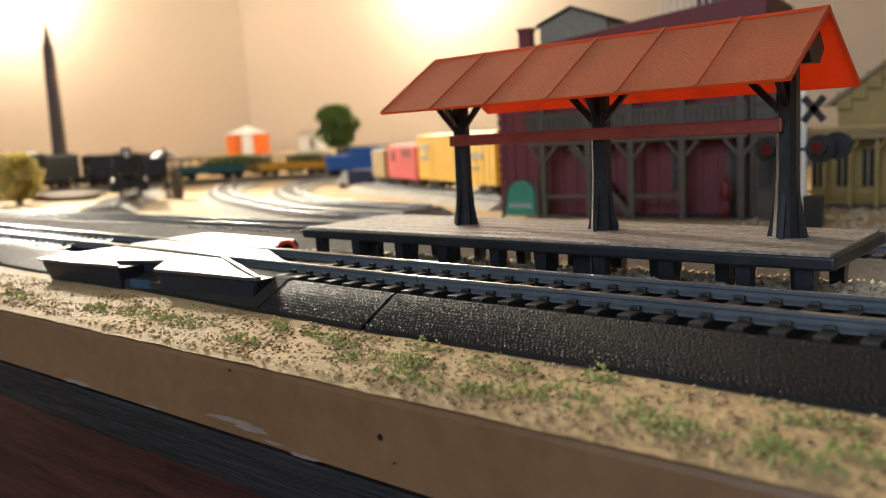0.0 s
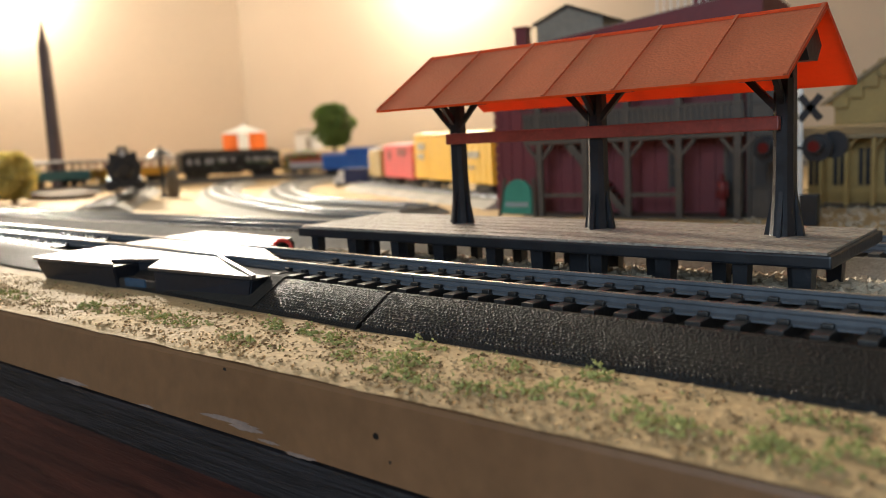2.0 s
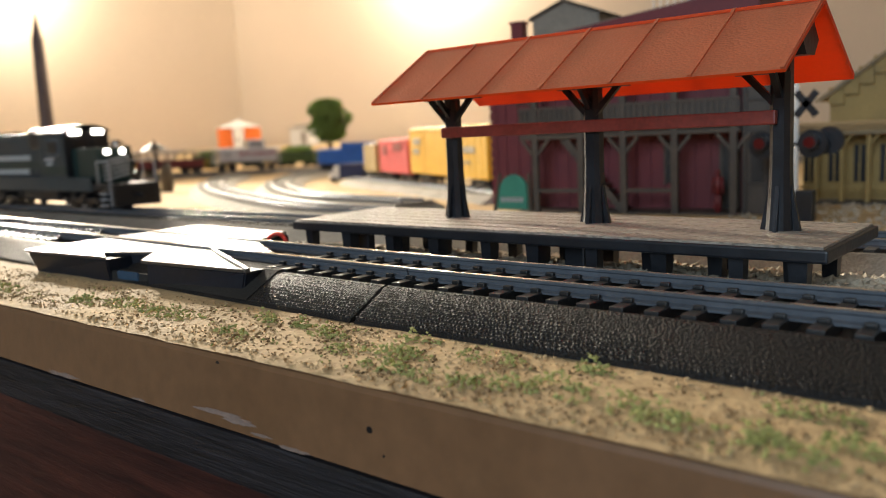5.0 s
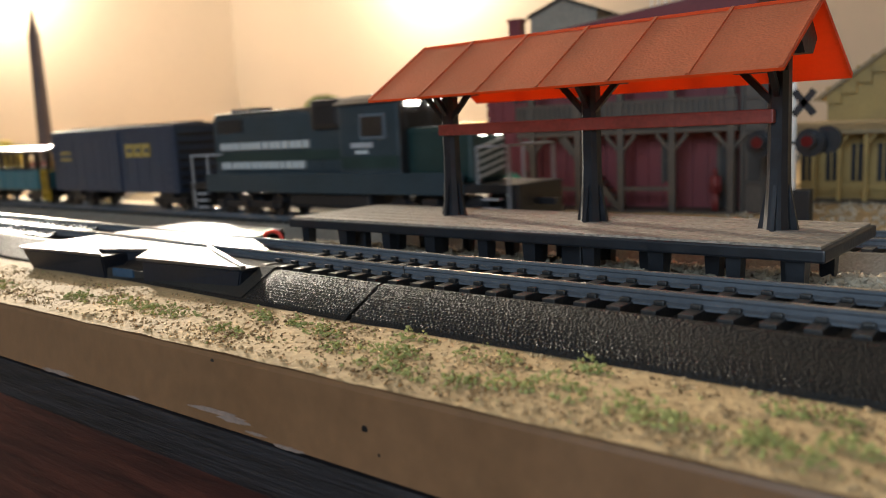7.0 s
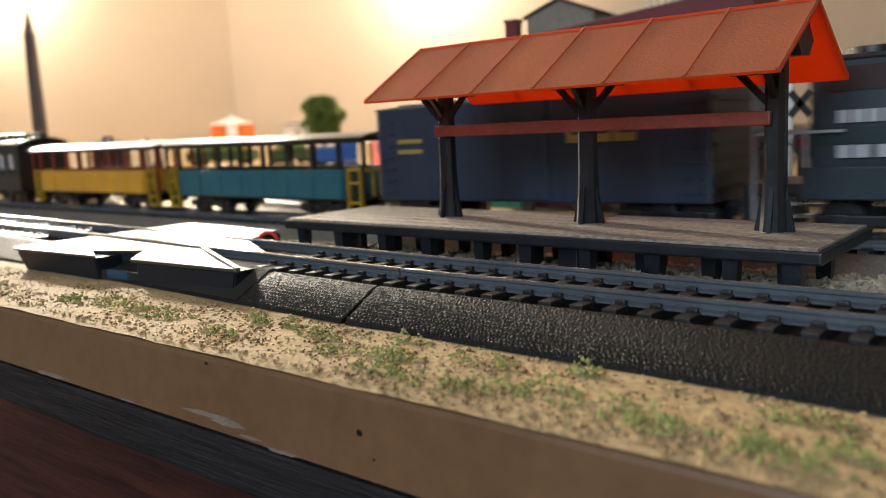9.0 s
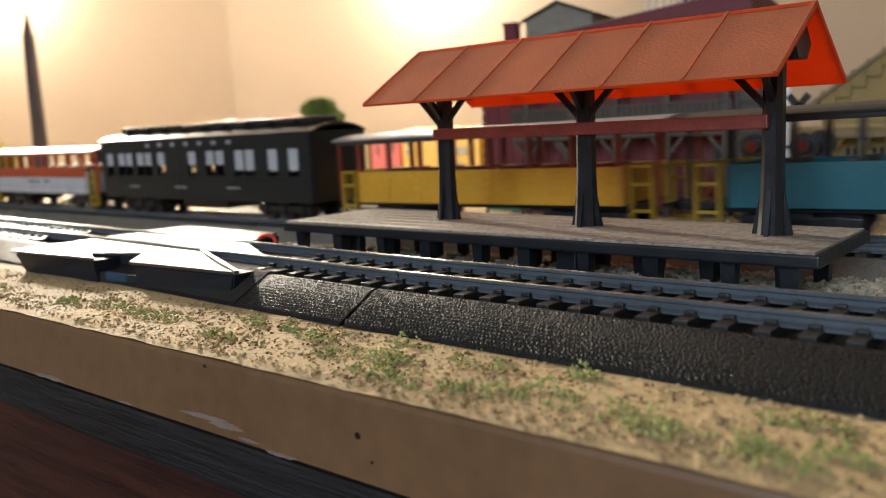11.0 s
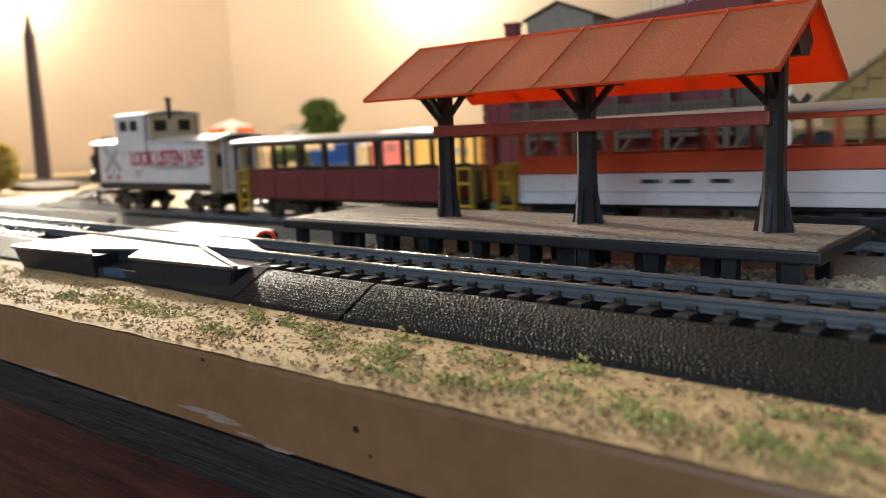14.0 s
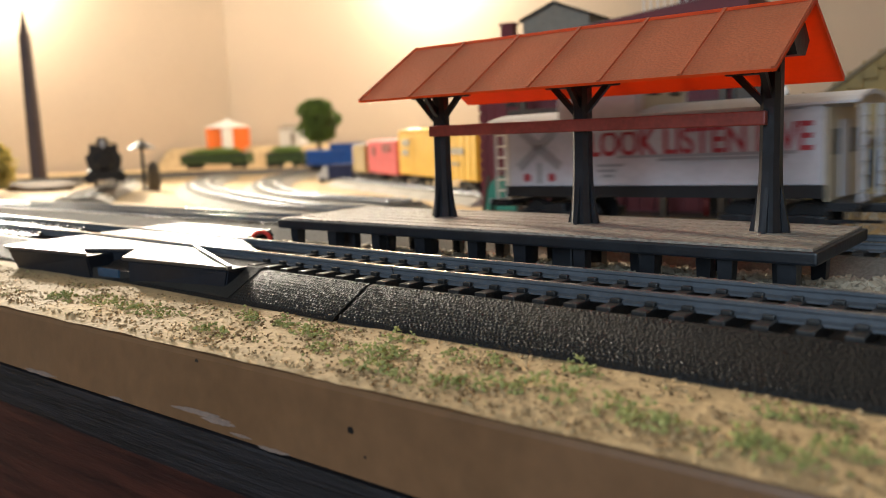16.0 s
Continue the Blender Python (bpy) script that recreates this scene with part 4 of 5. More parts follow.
def boxcar():
    c = car_thing("box_car", 0.150, "dark blue steel box car with yellow lettering bars", 0.070, "freight car")
    W = 0.0162
    b = part("body", box(-0.0698, 0.0698, -W, W, 0.0100, 0.0465, 0.0006), BOXBLUE, c, "blue steel body")
    part("roof", prism([(-0.0166, 0.0466), (0, 0.0474), (0.0166, 0.0466), (0.0166, 0.0458), (-0.0166, 0.0458)], -0.0702, 0.0702), GREYROOF, c, "grey ribbed roof")
    for i in range(13):
        x = -0.066 + i * 0.011
        part("roof_rib", prism([(-0.0166, 0.0467), (0, 0.0480), (0.0166, 0.0467), (0, 0.0470)], x - 0.0012, x + 0.0012), SILVER, c)
    part("roof_walk", box(-0.070, 0.070, -0.0028, 0.0028, 0.0478, 0.0484), GREYROOF, c)
    for s in (-1, 1):
        for i in range(12):
            x = -0.0665 + i * 0.0121
            if abs(x) > 0.013:
                part("side_rib", box(x - 0.0005, x + 0.0005, s * W - 0.00014, s * W + 0.00014, 0.0104, 0.0455), BOXBLUE, b)
        d = part("sliding_door", box(-0.0120, 0.0130, s * W - 0.0009, s * W + 0.0009, 0.0108, 0.0450, 0.0003), BOXBLUE, b)
        for x in (-0.006, 0.001, 0.008):
            part("door_rib", box(x - 0.0005, x + 0.0005, s * (W + 0.0008) - 0.0002, s * (W + 0.0008) + 0.0002, 0.0115, 0.0440), BOXBLUE, d)
        part("door_track", box(-0.014, 0.034, s * W - 0.0012, s * W + 0.0012, 0.0450, 0.0460), BOXBLUE, b)
        for x in (0.0640, -0.0640):
            for i in range(7):
                part("ladder_rung", box(x - 0.0035, x + 0.0035, s * W - 0.0011, s * W + 0.0011, 0.0130 + i * 0.0046, 0.0136 + i * 0.0046), BOXBLUE, b)
        for i in range(7):
            part("end_rib", box(s * 0.0698 - 0.0007, s * 0.0698 + 0.0007, -0.0145, 0.0145, 0.0130 + i * 0.0046, 0.0146 + i * 0.0046), DARK, b)
        bogie(c, s * 0.052, 0.0205)
    # The mark is drawn as plain yellow shapes.
    for x0, x1 in ((0.0205, 0.0285), (0.0295, 0.0370), (0.0380, 0.0460)):
        part("lettering_bar", box(x0, x1, -W - 0.0008, -W - 0.0003, 0.0300, 0.0372), LETTERYEL, b)
        part("lettering_gap", box(x0 + 0.0022, x1 - 0.0006, -W - 0.0010, -W - 0.0007, 0.0326, 0.0346), BOXBLUE, b)
    for z in (0.0325, 0.0285):
        part("lettering_bar", box(-0.058, -0.045, -W - 0.0007, -W - 0.0003, z, z + 0.0016), LETTERYEL, b)
    return c


def heavy_coach():
    c = car_thing("passenger_car", 0.194, "dark green enclosed passenger car with paired windows", 0.563, "passenger coach")
    W, L = 0.0165, 0.0900
    pairs = [-0.085, -0.0725, -0.0645, -0.0530, -0.0450, -0.0325, -0.0040, 0.0115, 0.0195, 0.0350, 0.0430, 0.0600, 0.0745]
    holes = [(x, x + 0.0070) for x in pairs]
    for s in (-1, 1):
        w = windowed_wall(s * W - 0.0007, s * W + 0.0007, -L, L, 0.0090, 0.0212, 0.0336, 0.0410, holes, "side_wall", PULLGREEN, c)
        part("window_ledge", box(-L, L, s * W - 0.0011, s * W + 0.0011, 0.0200, 0.0208), PULLGREEN, w)
        part("letter_board", box(-L, L, s * W - 0.0010, s * W + 0.0010, 0.0350, 0.0357), PULLGREEN, w)
        part("end_wall", box(s * L - 0.0008, s * L + 0.0008, -W, W, 0.0090, 0.0410), PULLGREEN, c)
        part("door", box(-0.0225, -0.0115, s * W - 0.0010, s * W + 0.0010, 0.0095, 0.0340, 0.0003), PULLGREEN, c)
        for a, b in holes:
            part("blind", box(a, b, s * W - 0.0003, s * W + 0.0001, 0.0268 if a < 0.03 else 0.0240, 0.0336), BLIND, w)
        for a in range(3):
            part("lettering_bar", box(-0.062 + 0.045 * a, -0.052 + 0.045 * a, s * (W + 0.0010) - 0.0002, s * (W + 0.0010) + 0.0002, 0.0150, 0.0158), LETTERGREY, w)
        for i in range(7):
            part("lettering_bar", box(-0.042 + 0.012 * i, -0.039 + 0.012 * i, s * (W + 0.0009) - 0.0002, s * (W + 0.0009) + 0.0002, 0.0366, 0.0386), LETTERGREY, w)
        bogie(c, s * 0.062, 0.026, 3)
    part("floor_pan", box(-L, L, -W + 0.001, W - 0.001, 0.0090, 0.0105), LOCOBLACK, c)
    part("equipment_box", box(-0.020, 0.018, -0.0110, 0.0110, 0.0042, 0.0090, 0.0008), LOCOBLACK, c)
    part("roof", arched_roof(0.0174, 0.0408, 0.0040, -0.0915, 0.0915), LOCOBLACK, c)
    cl = part("clerestory", box(-0.082, 0.082, -0.0080, 0.0080, 0.0440, 0.0478, 0.0010), LOCOBLACK, c)
    for i in range(9):
        part("vent", box(-0.075 + i * 0.018, -0.071 + i * 0.018, -0.0105, -0.0078, 0.0450, 0.0470, 0.0003), LOCOBLACK, cl)
    return c


def caboose():
    c = car_thing("caboose", 0.136, "white caboose with red lettering and raised cupola", 1.042, "caboose")
    W, L = 0.0160, 0.0575
    b = part("body", box(-L, L, -W, W, 0.0160, 0.0385, 0.0005), CABOOSE, c, "white painted body")
    part("roof", arched_roof(0.0172, 0.0382, 0.0030, -0.0670, 0.0670), CABOOSE, c)
    cu = part("cupola", box(-0.033, -0.001, -0.0150, 0.0150, 0.0390, 0.0535, 0.0008), CABOOSE, c, "white cupola with windows")
    part("cupola_roof", arched_roof(0.0180, 0.0531, 0.0022, -0.035, 0.001), CABOOSE, cu)
    for s in (-1, 1):
        part("cupola_bay", box(-0.0328, -0.0012, s * 0.0168 - 0.0012, s * 0.0168 + 0.0012, 0.0330, 0.0528, 0.0004), CABOOSE, cu)
        part("window", box(-0.0265, -0.0190, s * 0.0182 - 0.0004, s * 0.0182 + 0.0004, 0.0445, 0.0500, 0.0003), DARK, cu)
        part("window", box(-0.0150, -0.0075, s * 0.0182 - 0.0004, s * 0.0182 + 0.0004, 0.0445, 0.0500, 0.0003), DARK, cu)
        e = -0.033 if s < 0 else -0.001
        part("cupola_end", box(e - 0.0004, e + 0.0004, -0.0145, 0.0145, 0.0395, 0.0528), CABEND, cu, "cupola end with warm light put into its colour")
        for y in (-0.0115, 0.0035):
            part("window", box(e - 0.0007, e + 0.0007, y, y + 0.0075, 0.0440, 0.0500), DARK, cu)
        part("end_wall", box(s * (L + 0.0006) - 0.0004, s * (L + 0.0006) + 0.0004, -W + 0.0005, W - 0.0005, 0.0115, 0.0368), CABEND, c, "cream end wall")
        part("end_door", box(s * (L + 0.0011) - 0.0004, s * (L + 0.0011) + 0.0004, -0.0040, 0.0040, 0.0120, 0.0335), CABOOSE, c)
        for y in (-0.0110, 0.0075):
            part("end_window", box(s * (L + 0.0012) - 0.0004, s * (L + 0.0012) + 0.0004, y, y + 0.0040, 0.0240, 0.0310), DARK, c)
        p = part("end_platform", box(min(s * L, s * 0.067), max(s * L, s * 0.067), -0.0152, 0.0152, 0.0098, 0.0112), LOCOBLACK, c)
        for y in (-0.0150, 0.0150):
            part("ladder_post", bar((s * 0.0664, y * 0.8, 0.011), (s * 0.0664, y * 0.8, 0.0375), 0.0008, 0.0008), CABOOSE, p)
            part("ladder_post", bar((s * 0.0664, y * 0.45, 0.011), (s * 0.0664, y * 0.45, 0.0375), 0.0008, 0.0008), CABOOSE, p)
            for i in range(6):
                part("rung", bar((s * 0.0664, y * 0.8, 0.014 + i * 0.004), (s * 0.0664, y * 0.45, 0.014 + i * 0.004), 0.0006, 0.0006), CABOOSE, p)
            for z in (0.0025, 0.0058, 0.0090):
                part("step", box(s * 0.0625 - 0.0040, s * 0.0625 + 0.0040, y - 0.0010, y + 0.0010, z, z + 0.0009), LOCOBLACK, p)
            part("step_side", box(s * 0.0625 - 0.0046, s * 0.0625 - 0.0038, y - 0.0010, y + 0.0010, 0.0025, 0.011), LOCOBLACK, p)
        part("sill", box(-L - 0.0006, L + 0.0006, s * W - 0.0008, s * W + 0.0008, 0.0125, 0.0160), LOCOBLACK, c)
        bogie(c, s * 0.040, 0.0205)
        y = s * (W + 0.0003)
        m = pose(-0.0215, y, 0.0258, 90, 0, 0) if s < 0 else pose(0.0215, y, 0.0258, 90, 0, 180)
        lettering("LOOK LISTEN LIVE", 0.0092, LETTERRED, b, m)
        for (ax, az), (bx, bz) in (((-0.052, 0.0225), (-0.0340, 0.0360)), ((-0.0340, 0.0225), (-0.052, 0.0360))):
            part("crossed_board", bar((s * -ax, y, az), (s * -bx, y, bz), 0.0005, 0.0030), LETTERGREY, b)
        part("printed_mast", box(-s * -0.0430 - 0.0008, -s * -0.0430 + 0.0008, y - 0.0002, y + 0.0002, 0.0170, 0.0240), LETTERGREY, b)
        for x in (-0.0485, -0.0375):
            part("printed_light", tube((-s * x, y - 0.0003, 0.0190), (-s * x, y + 0.0003, 0.0190), 0.0015, n=14), LETTERRED, b)
        for z, x0, x1 in ((0.0248, -0.010, 0.050), (0.0236, 0.005, 0.046), (0.0368, 0.038, 0.052), (0.0222, -0.018, -0.008), (0.0205, -0.018, -0.011), (0.0188, -0.016, -0.012)):
            part("lettering_bar", box(min(-s * x0, -s * x1), max(-s * x0, -s * x1), y - 0.0002, y + 0.0002, z, z + 0.0009), LETTERGREY, b)
    part("chimney", tube((0.014, -0.010, 0.0500), (0.014, -0.010, 0.0600), 0.0013, n=10), LOCOBLACK, c, "black stove chimney")
    part("chimney_cap", tube((0.014, -0.010, 0.0600), (0.014, -0.010, 0.0612), 0.0020, n=10), LOCOBLACK, c)
    # A short body: every part drawn in along the car.
    for ob in c.children_recursive:
        m = ob.matrix_basis.copy()
        m.translation.x *= 0.91
        ob.matrix_basis = m
        if ob.data is not WHEELS:
            for v in ob.data.vertices:
                v.co.x *= 0.91
    return c


locomotive()
boxcar()
excursion_coach("excursion_coach", 0.2250, "teal open-sided excursion coach with dark roof", COACHTEAL, None, LOCOBLACK, LOCOBLACK, LOCOBLACK, TRIM)
excursion_coach("excursion_coach", 0.3825, "yellow open-sided excursion coach with silver roof", COACHYEL, None, BEAM, SILVER, DARKTRIM, BEAM)
heavy_coach()
excursion_coach("excursion_coach", 0.7380, "red and white open-sided excursion coach with grey roof", CABOOSE, COACHRED, COACHRED, SILVER, COACHRED, DARKTRIM)
excursion_coach("excursion_coach", 0.8940, "maroon open-sided excursion coach with grey roof", COACHMAR, None, DARKTRIM, SILVER, DARKTRIM, DARKTRIM)
caboose()

# ---------------------------------------------------------------- buildings behind the main line


def saloon():
    """Two-storey maroon station hotel with a timber porch and balcony."""
    t = thing("station_building", pose(-0.3075, 0.414, -0.0125, 0, 0, 8), "maroon two-storey station building with grey timber porch", "building")
    w = part("wall", box(0, 0.160, 0.012, 0.090, 0, 0.098, 0.0006), MAROON, t, "maroon board wall")
    for i in range(17):
        z = 0.003 + i * 0.006
        part("quoin", box(-0.0009, 0.0045 if i % 2 else 0.0030, 0.0112, 0.0160, z, z + 0.0050), MAROON, w)
    for i in range(17):
        x = 0.010 + i * 0.0085
        part("board_joint", box(x, x + 0.0005, 0.0112, 0.0125, 0.002, 0.096), MAROON, w)
    part("cornice", prism([(-0.004, 0.0975), (0.164, 0.0975), (0.164, 0.1200), (-0.004, 0.1005)], 0.006, 0.094, "y"), MAROON, t, "maroon sloping roof cornice")
    part("roof_sheet", prism([(-0.001, 0.1010), (0.161, 0.1198), (0.161, 0.1206), (-0.001, 0.1018)], 0.009, 0.091, "y"), GREYWALL, t)
    part("balcony_floor", box(0.030, 0.158, -0.010, 0.0122, 0.0440, 0.0465, 0.0004), TRIM, t, "grey timber balcony floor")
    part("balcony_panel", box(0.030, 0.158, -0.0100, -0.0088, 0.0475, 0.0610), DARKTRIM, t, "slatted balcony front")
    for i in range(39):
        x = 0.0310 + i * 0.0032
        part("baluster", box(x, x + 0.0013, -0.0108, -0.0098, 0.0470, 0.0615), TRIM, t)
    part("balcony_rail", box(0.030, 0.158, -0.0112, -0.0080, 0.0612, 0.0628, 0.0003), TRIM, t)
    part("porch_roof", prism([(-0.014, 0.0830), (0.0122, 0.0890), (0.0122, 0.0875), (-0.014, 0.0815)], 0.028, 0.160), GREYWALL, t)
    for x in (0.040, 0.069, 0.0945, 0.1235, 0.1545):
        p = part("porch_post", box(x - 0.0019, x + 0.0019, -0.0105, -0.0070, 0, 0.0830, 0.0004), TRIM, t, "grey timber porch post")
        for s in (-1, 1):
            part("bracket", bar((x, -0.0088, 0.0335), (x + s * 0.0085, -0.0088, 0.0435), 0.0018, 0.0018), TRIM, p)
    for a, b in ((0.040, 0.069), (0.0945, 0.1235)):
        part("porch_rail", box(a, b, -0.0098, -0.0080, 0.0125, 0.0145), TRIM, t)
    part("porch_deck", box(0.028, 0.160, -0.0115, 0.0122, -0.003, 0.0012), TRIM, t)
    for i in range(12):
        z = 0.0015 + i * 0.0036
        x = 0.0900 - i * 0.0029
        part("stair_tread", box(x - 0.0030, x + 0.0030, -0.0050, 0.0080, z, z + 0.0008), TRIM, t)
    part("stair_string", bar((0.0930, -0.0052, 0.0010), (0.0560, -0.0052, 0.0440), 0.0012, 0.0036), TRIM, t)
    for x0, x1, z0, z1 in ((0.113, 0.1185, 0.016, 0.040), (0.060, 0.067, 0.016, 0.040), (0.020, 0.026, 0.066, 0.090)):
        wd = part("window", box(x0, x1, 0.0108, 0.0126, z0, z1), DARK, t, "dark narrow window")
        part("window_frame", box(x0 - 0.0010, x0, 0.0104, 0.0126, z0 - 0.001, z1 + 0.001), TRIM, wd)
        part("window_frame", box(x1, x1 + 0.0010, 0.0104, 0.0126, z0 - 0.001, z1 + 0.001), TRIM, wd)
        part("window_bar", box(x0, x1, 0.0104, 0.0110, (z0 + z1) / 2 - 0.0004, (z0 + z1) / 2 + 0.0004), TRIM, wd)
    d = part("door", box(0.1450, 0.1520, 0.0106, 0.0126, 0, 0.036), DARK, t, "dark open doorway")
    part("door_frame", box(0.1430, 0.1450, 0.0100, 0.0126, 0, 0.038), TRIM, d)
    part("door_frame", box(0.1520, 0.1540, 0.0100, 0.0126, 0, 0.038), TRIM, d)
    c = part("chimney", box(0.012, 0.0200, 0.020, 0.028, 0.100, 0.1170, 0.0005), MAROON, t, "maroon square chimney")
    part("chimney_cap", box(0.0113, 0.0207, 0.0193, 0.0287, 0.1165, 0.1182), MAROON, c)
    d = part("roof_dormer", prism([(0.024, 0.1020), (0.024, 0.1190), (0.046, 0.1275), (0.068, 0.1190), (0.068, 0.1060)], 0.028, 0.065, "y"), GREYWALL, t, "grey gabled roof dormer")
    part("dormer_roof", prism([(0.022, 0.1182), (0.046, 0.1277), (0.070, 0.1182), (0.070, 0.1196), (0.046, 0.1291), (0.022, 0.1196)], 0.025, 0.067, "y"), DARKTRIM, d)
    for i in range(8):
        x = 0.104 + i * 0.004
        part("roof_railing_bar", box(x, x + 0.0009, 0.018, 0.019, 0.1120, 0.1300), WHITE, t)
    part("roof_railing_top", box(0.103, 0.134, 0.0178, 0.0192, 0.1295, 0.1308), DARKTRIM, t)
    a = part("side_annex", box(0.1600, 0.1760, -0.0070, 0.050, 0, 0.0830, 0.0006), TRIM, t, "brown timber side annex")
    part("doorway", box(0.1630, 0.1690, -0.0078, -0.0066, 0.0180, 0.0420), DARK, a, "dark open doorway")
    for z in (0.0160, 0.0435, 0.0600):
        part("annex_rail", box(0.1596, 0.1764, -0.0084, -0.0068, z, z + 0.0016), DARKTRIM, a)
    for x in (0.1600, 0.1710):
        part("annex_post", box(x - 0.0010, x + 0.0010, -0.0088, -0.0066, 0, 0.0830), DARKTRIM, a)
    part("water_hatch", box(0.124, 0.134, 0.022, 0.034, 0.114, 0.1290, 0.0006), MAROON, t)
    # The green roof sign, as a plain bevelled block.
    part("roof_garden_box", box(0.136, 0.162, 0.010, 0.040, 0.1165, 0.1330, 0.0012), GREENROOF, t, "green sign on the roof")
    return t


def depot():
    t = thing("depot_building", pose(-0.152, 0.510, -0.0145), "yellow plaster depot with tan gabled roof and posts", "building")
    part("wall", box(0.006, 0.200, 0.016, 0.080, 0, 0.044, 0.0006), CREAM, t)
    part("porch_roof", prism([(-0.004, 0.0425), (0.018, 0.0480), (0.018, 0.0460), (-0.004, 0.0405)], 0, 0.205), CREAMROOF, t, "tan porch roof")
    part("gable", prism([(0.020, 0.044), (0.020, 0.062), (0.060, 0.090), (0.100, 0.062), (0.100, 0.044)], 0.020, 0.078, "y"), CREAM, t, "yellow gable")
    for s in (-1, 1):
        for i in range(5):
            x = 0.060 + s * (0.008 * i + 0.004)
            z = 0.0905 - 0.0056 * i
            part("gable_step", box(x - 0.0042, x + 0.0042, 0.0170, 0.0202, z - 0.0100, z), CREAM, t)
    part("roof_slope", prism([(0.016, 0.060), (0.060, 0.0915), (0.060, 0.0940), (0.012, 0.0600)], 0.014, 0.082, "y"), CREAMROOF, t)
    part("roof_slope", prism([(0.104, 0.060), (0.060, 0.0915), (0.060, 0.0940), (0.108, 0.0600)], 0.014, 0.082, "y"), CREAMROOF, t)
    for i in range(9):
        x = 0.004 + i * 0.014
        p = part("porch_post", box(x - 0.0012, x + 0.0012, -0.0010, 0.0014, 0, 0.0412, 0.0003), CREAM, t)
        part("bracket", bar((x, 0, 0.034), (x + 0.005, 0, 0.0400), 0.0012, 0.0012), CREAM, p)
        part("porch_rail", box(x, x + 0.014, -0.0006, 0.0008, 0.0095, 0.0108), CREAM, t)
        wd = part("window", box(x + 0.003, x + 0.0095, 0.0150, 0.0164, 0.012, 0.034), DARK, t, "dark window")
        part("window_frame", box(x + 0.0058, x + 0.0067, 0.0146, 0.0152, 0.012, 0.034), CREAM, wd)
    part("porch_deck", box(0, 0.205, -0.003, 0.018, -0.002, 0.0015), TRIM, t)
    return t


def signal():
    """Grade crossing signal with crossed boards and two dark lamps."""
    t = thing("crossing_signal", pose(-0.1150, 0.402, ground_z(-0.1150, 0.402)), "white crossing signal mast with dark lamps and crossed boards", "signal")
    part("mast", tube((0, 0, 0), (0, 0, 0.0630), 0.0014, n=12), WHITE, t, "white mast")
    part("relay_case", box(0.0005, 0.0085, -0.003, 0.004, 0, 0.0150, 0.0005), POST, t, "dark relay case")
    for s in (-1, 1):
        part("crossed_board", bar((0.005 - s * 0.0045, -0.0022, 0.0500), (0.005 + s * 0.0045, -0.0022, 0.0610), 0.0008, 0.0032), POST, t, "dark crossed board")
    part("crossarm", bar((-0.0130, -0.001, 0.0370), (0.0110, -0.001, 0.0370), 0.0014, 0.0014), POST, t)
    for x in (-0.0140, 0.0085):
        h = part("lamp_disc", tube((x, -0.0045, 0.0370), (x, -0.0030, 0.0370), 0.0066, n=20), POST, t, "black round lamp disc")
        part("lamp_hood", tube((x, -0.0095, 0.0380), (x, -0.0045, 0.0380), 0.0036, n=16), POST, h)
        part("lens", tube((x, -0.0099, 0.0378), (x, -0.0094, 0.0378), 0.0026, n=16), SIGNRED, h, "red lens")
    part("back_disc", tube((0.0140, 0.002, 0.0380), (0.0140, 0.005, 0.0380), 0.0064, n=20), POST, t)
    part("finial", tube((0, 0, 0.063), (0, 0, 0.066), 0.0016, 0.0003, n=10), WHITE, t)
    return t


def figurine():
    bm = bmesh.new()
    for z, r, x in ((0.0170, 0.0017, 0.0), ):
        bmesh.ops.create_uvsphere(bm, u_segments=10, v_segments=8, radius=r, matrix=Matrix.Translation((x, 0, z + 0.002)))
    tube((0, 0, 0.0085), (0, 0, 0.0172), 0.0021, 0.0028, 10, bm)
    tube((-0.0011, 0, 0), (-0.0008, 0, 0.0088), 0.0012, 0.0014, 8, bm)
    tube((0.0011, 0, 0), (0.0008, 0, 0.0088), 0.0012, 0.0014, 8, bm)
    tube((-0.0030, 0, 0.0165), (-0.0036, -0.0004, 0.0090), 0.0009, 0.0007, 8, bm)
    tube((0.0030, 0, 0.0165), (0.0036, -0.0004, 0.0090), 0.0009, 0.0007, 8, bm)
    o = part("figurine", bm, FIGURE, None, "", True)
    o.matrix_basis = pose(-0.1625, 0.4290, -0.0113) @ Matrix.Diagonal((0.82, 0.82, 1.12, 1))
    return tagged(o, "small red painted standing figurine on the porch", "figurine")


def teal_board():
    t = thing("arched_board", pose(-0.280, 0.404, ground_z(-0.280, 0.404), -8, 0, 4) @ Matrix.Scale(1.12, 4), "teal arched board in a tan frame against the wall", "sign board")
    bm = bmesh.new()
    pr = [(-0.0095, 0.0015)] + [(0.0085 * math.cos(a) * -1, 0.0120 + 0.0085 * math.sin(a)) for a in [math.pi * i / 10 for i in range(11)]] + [(0.0095, 0.0015)]
    part("panel", prism(pr, -0.0010, 0.0010, "y", bm), TEAL, t)
    part("frame_side", bar((-0.0115, 0, -0.001), (-0.0090, 0, 0.0210), 0.0014, 0.0014), TRIM, t)
    part("frame_side", bar((0.0115, 0, -0.001), (0.0090, 0, 0.0210), 0.0014, 0.0014), TRIM, t)
    for i in range(5):
        part("lettering_bar", box(-0.0070 + i * 0.0029, -0.0049 + i * 0.0029, -0.0014, -0.0009, 0.0055, 0.0080), LETTERGREY, t)
    return t


saloon()
depot()
signal()
figurine()
teal_board()


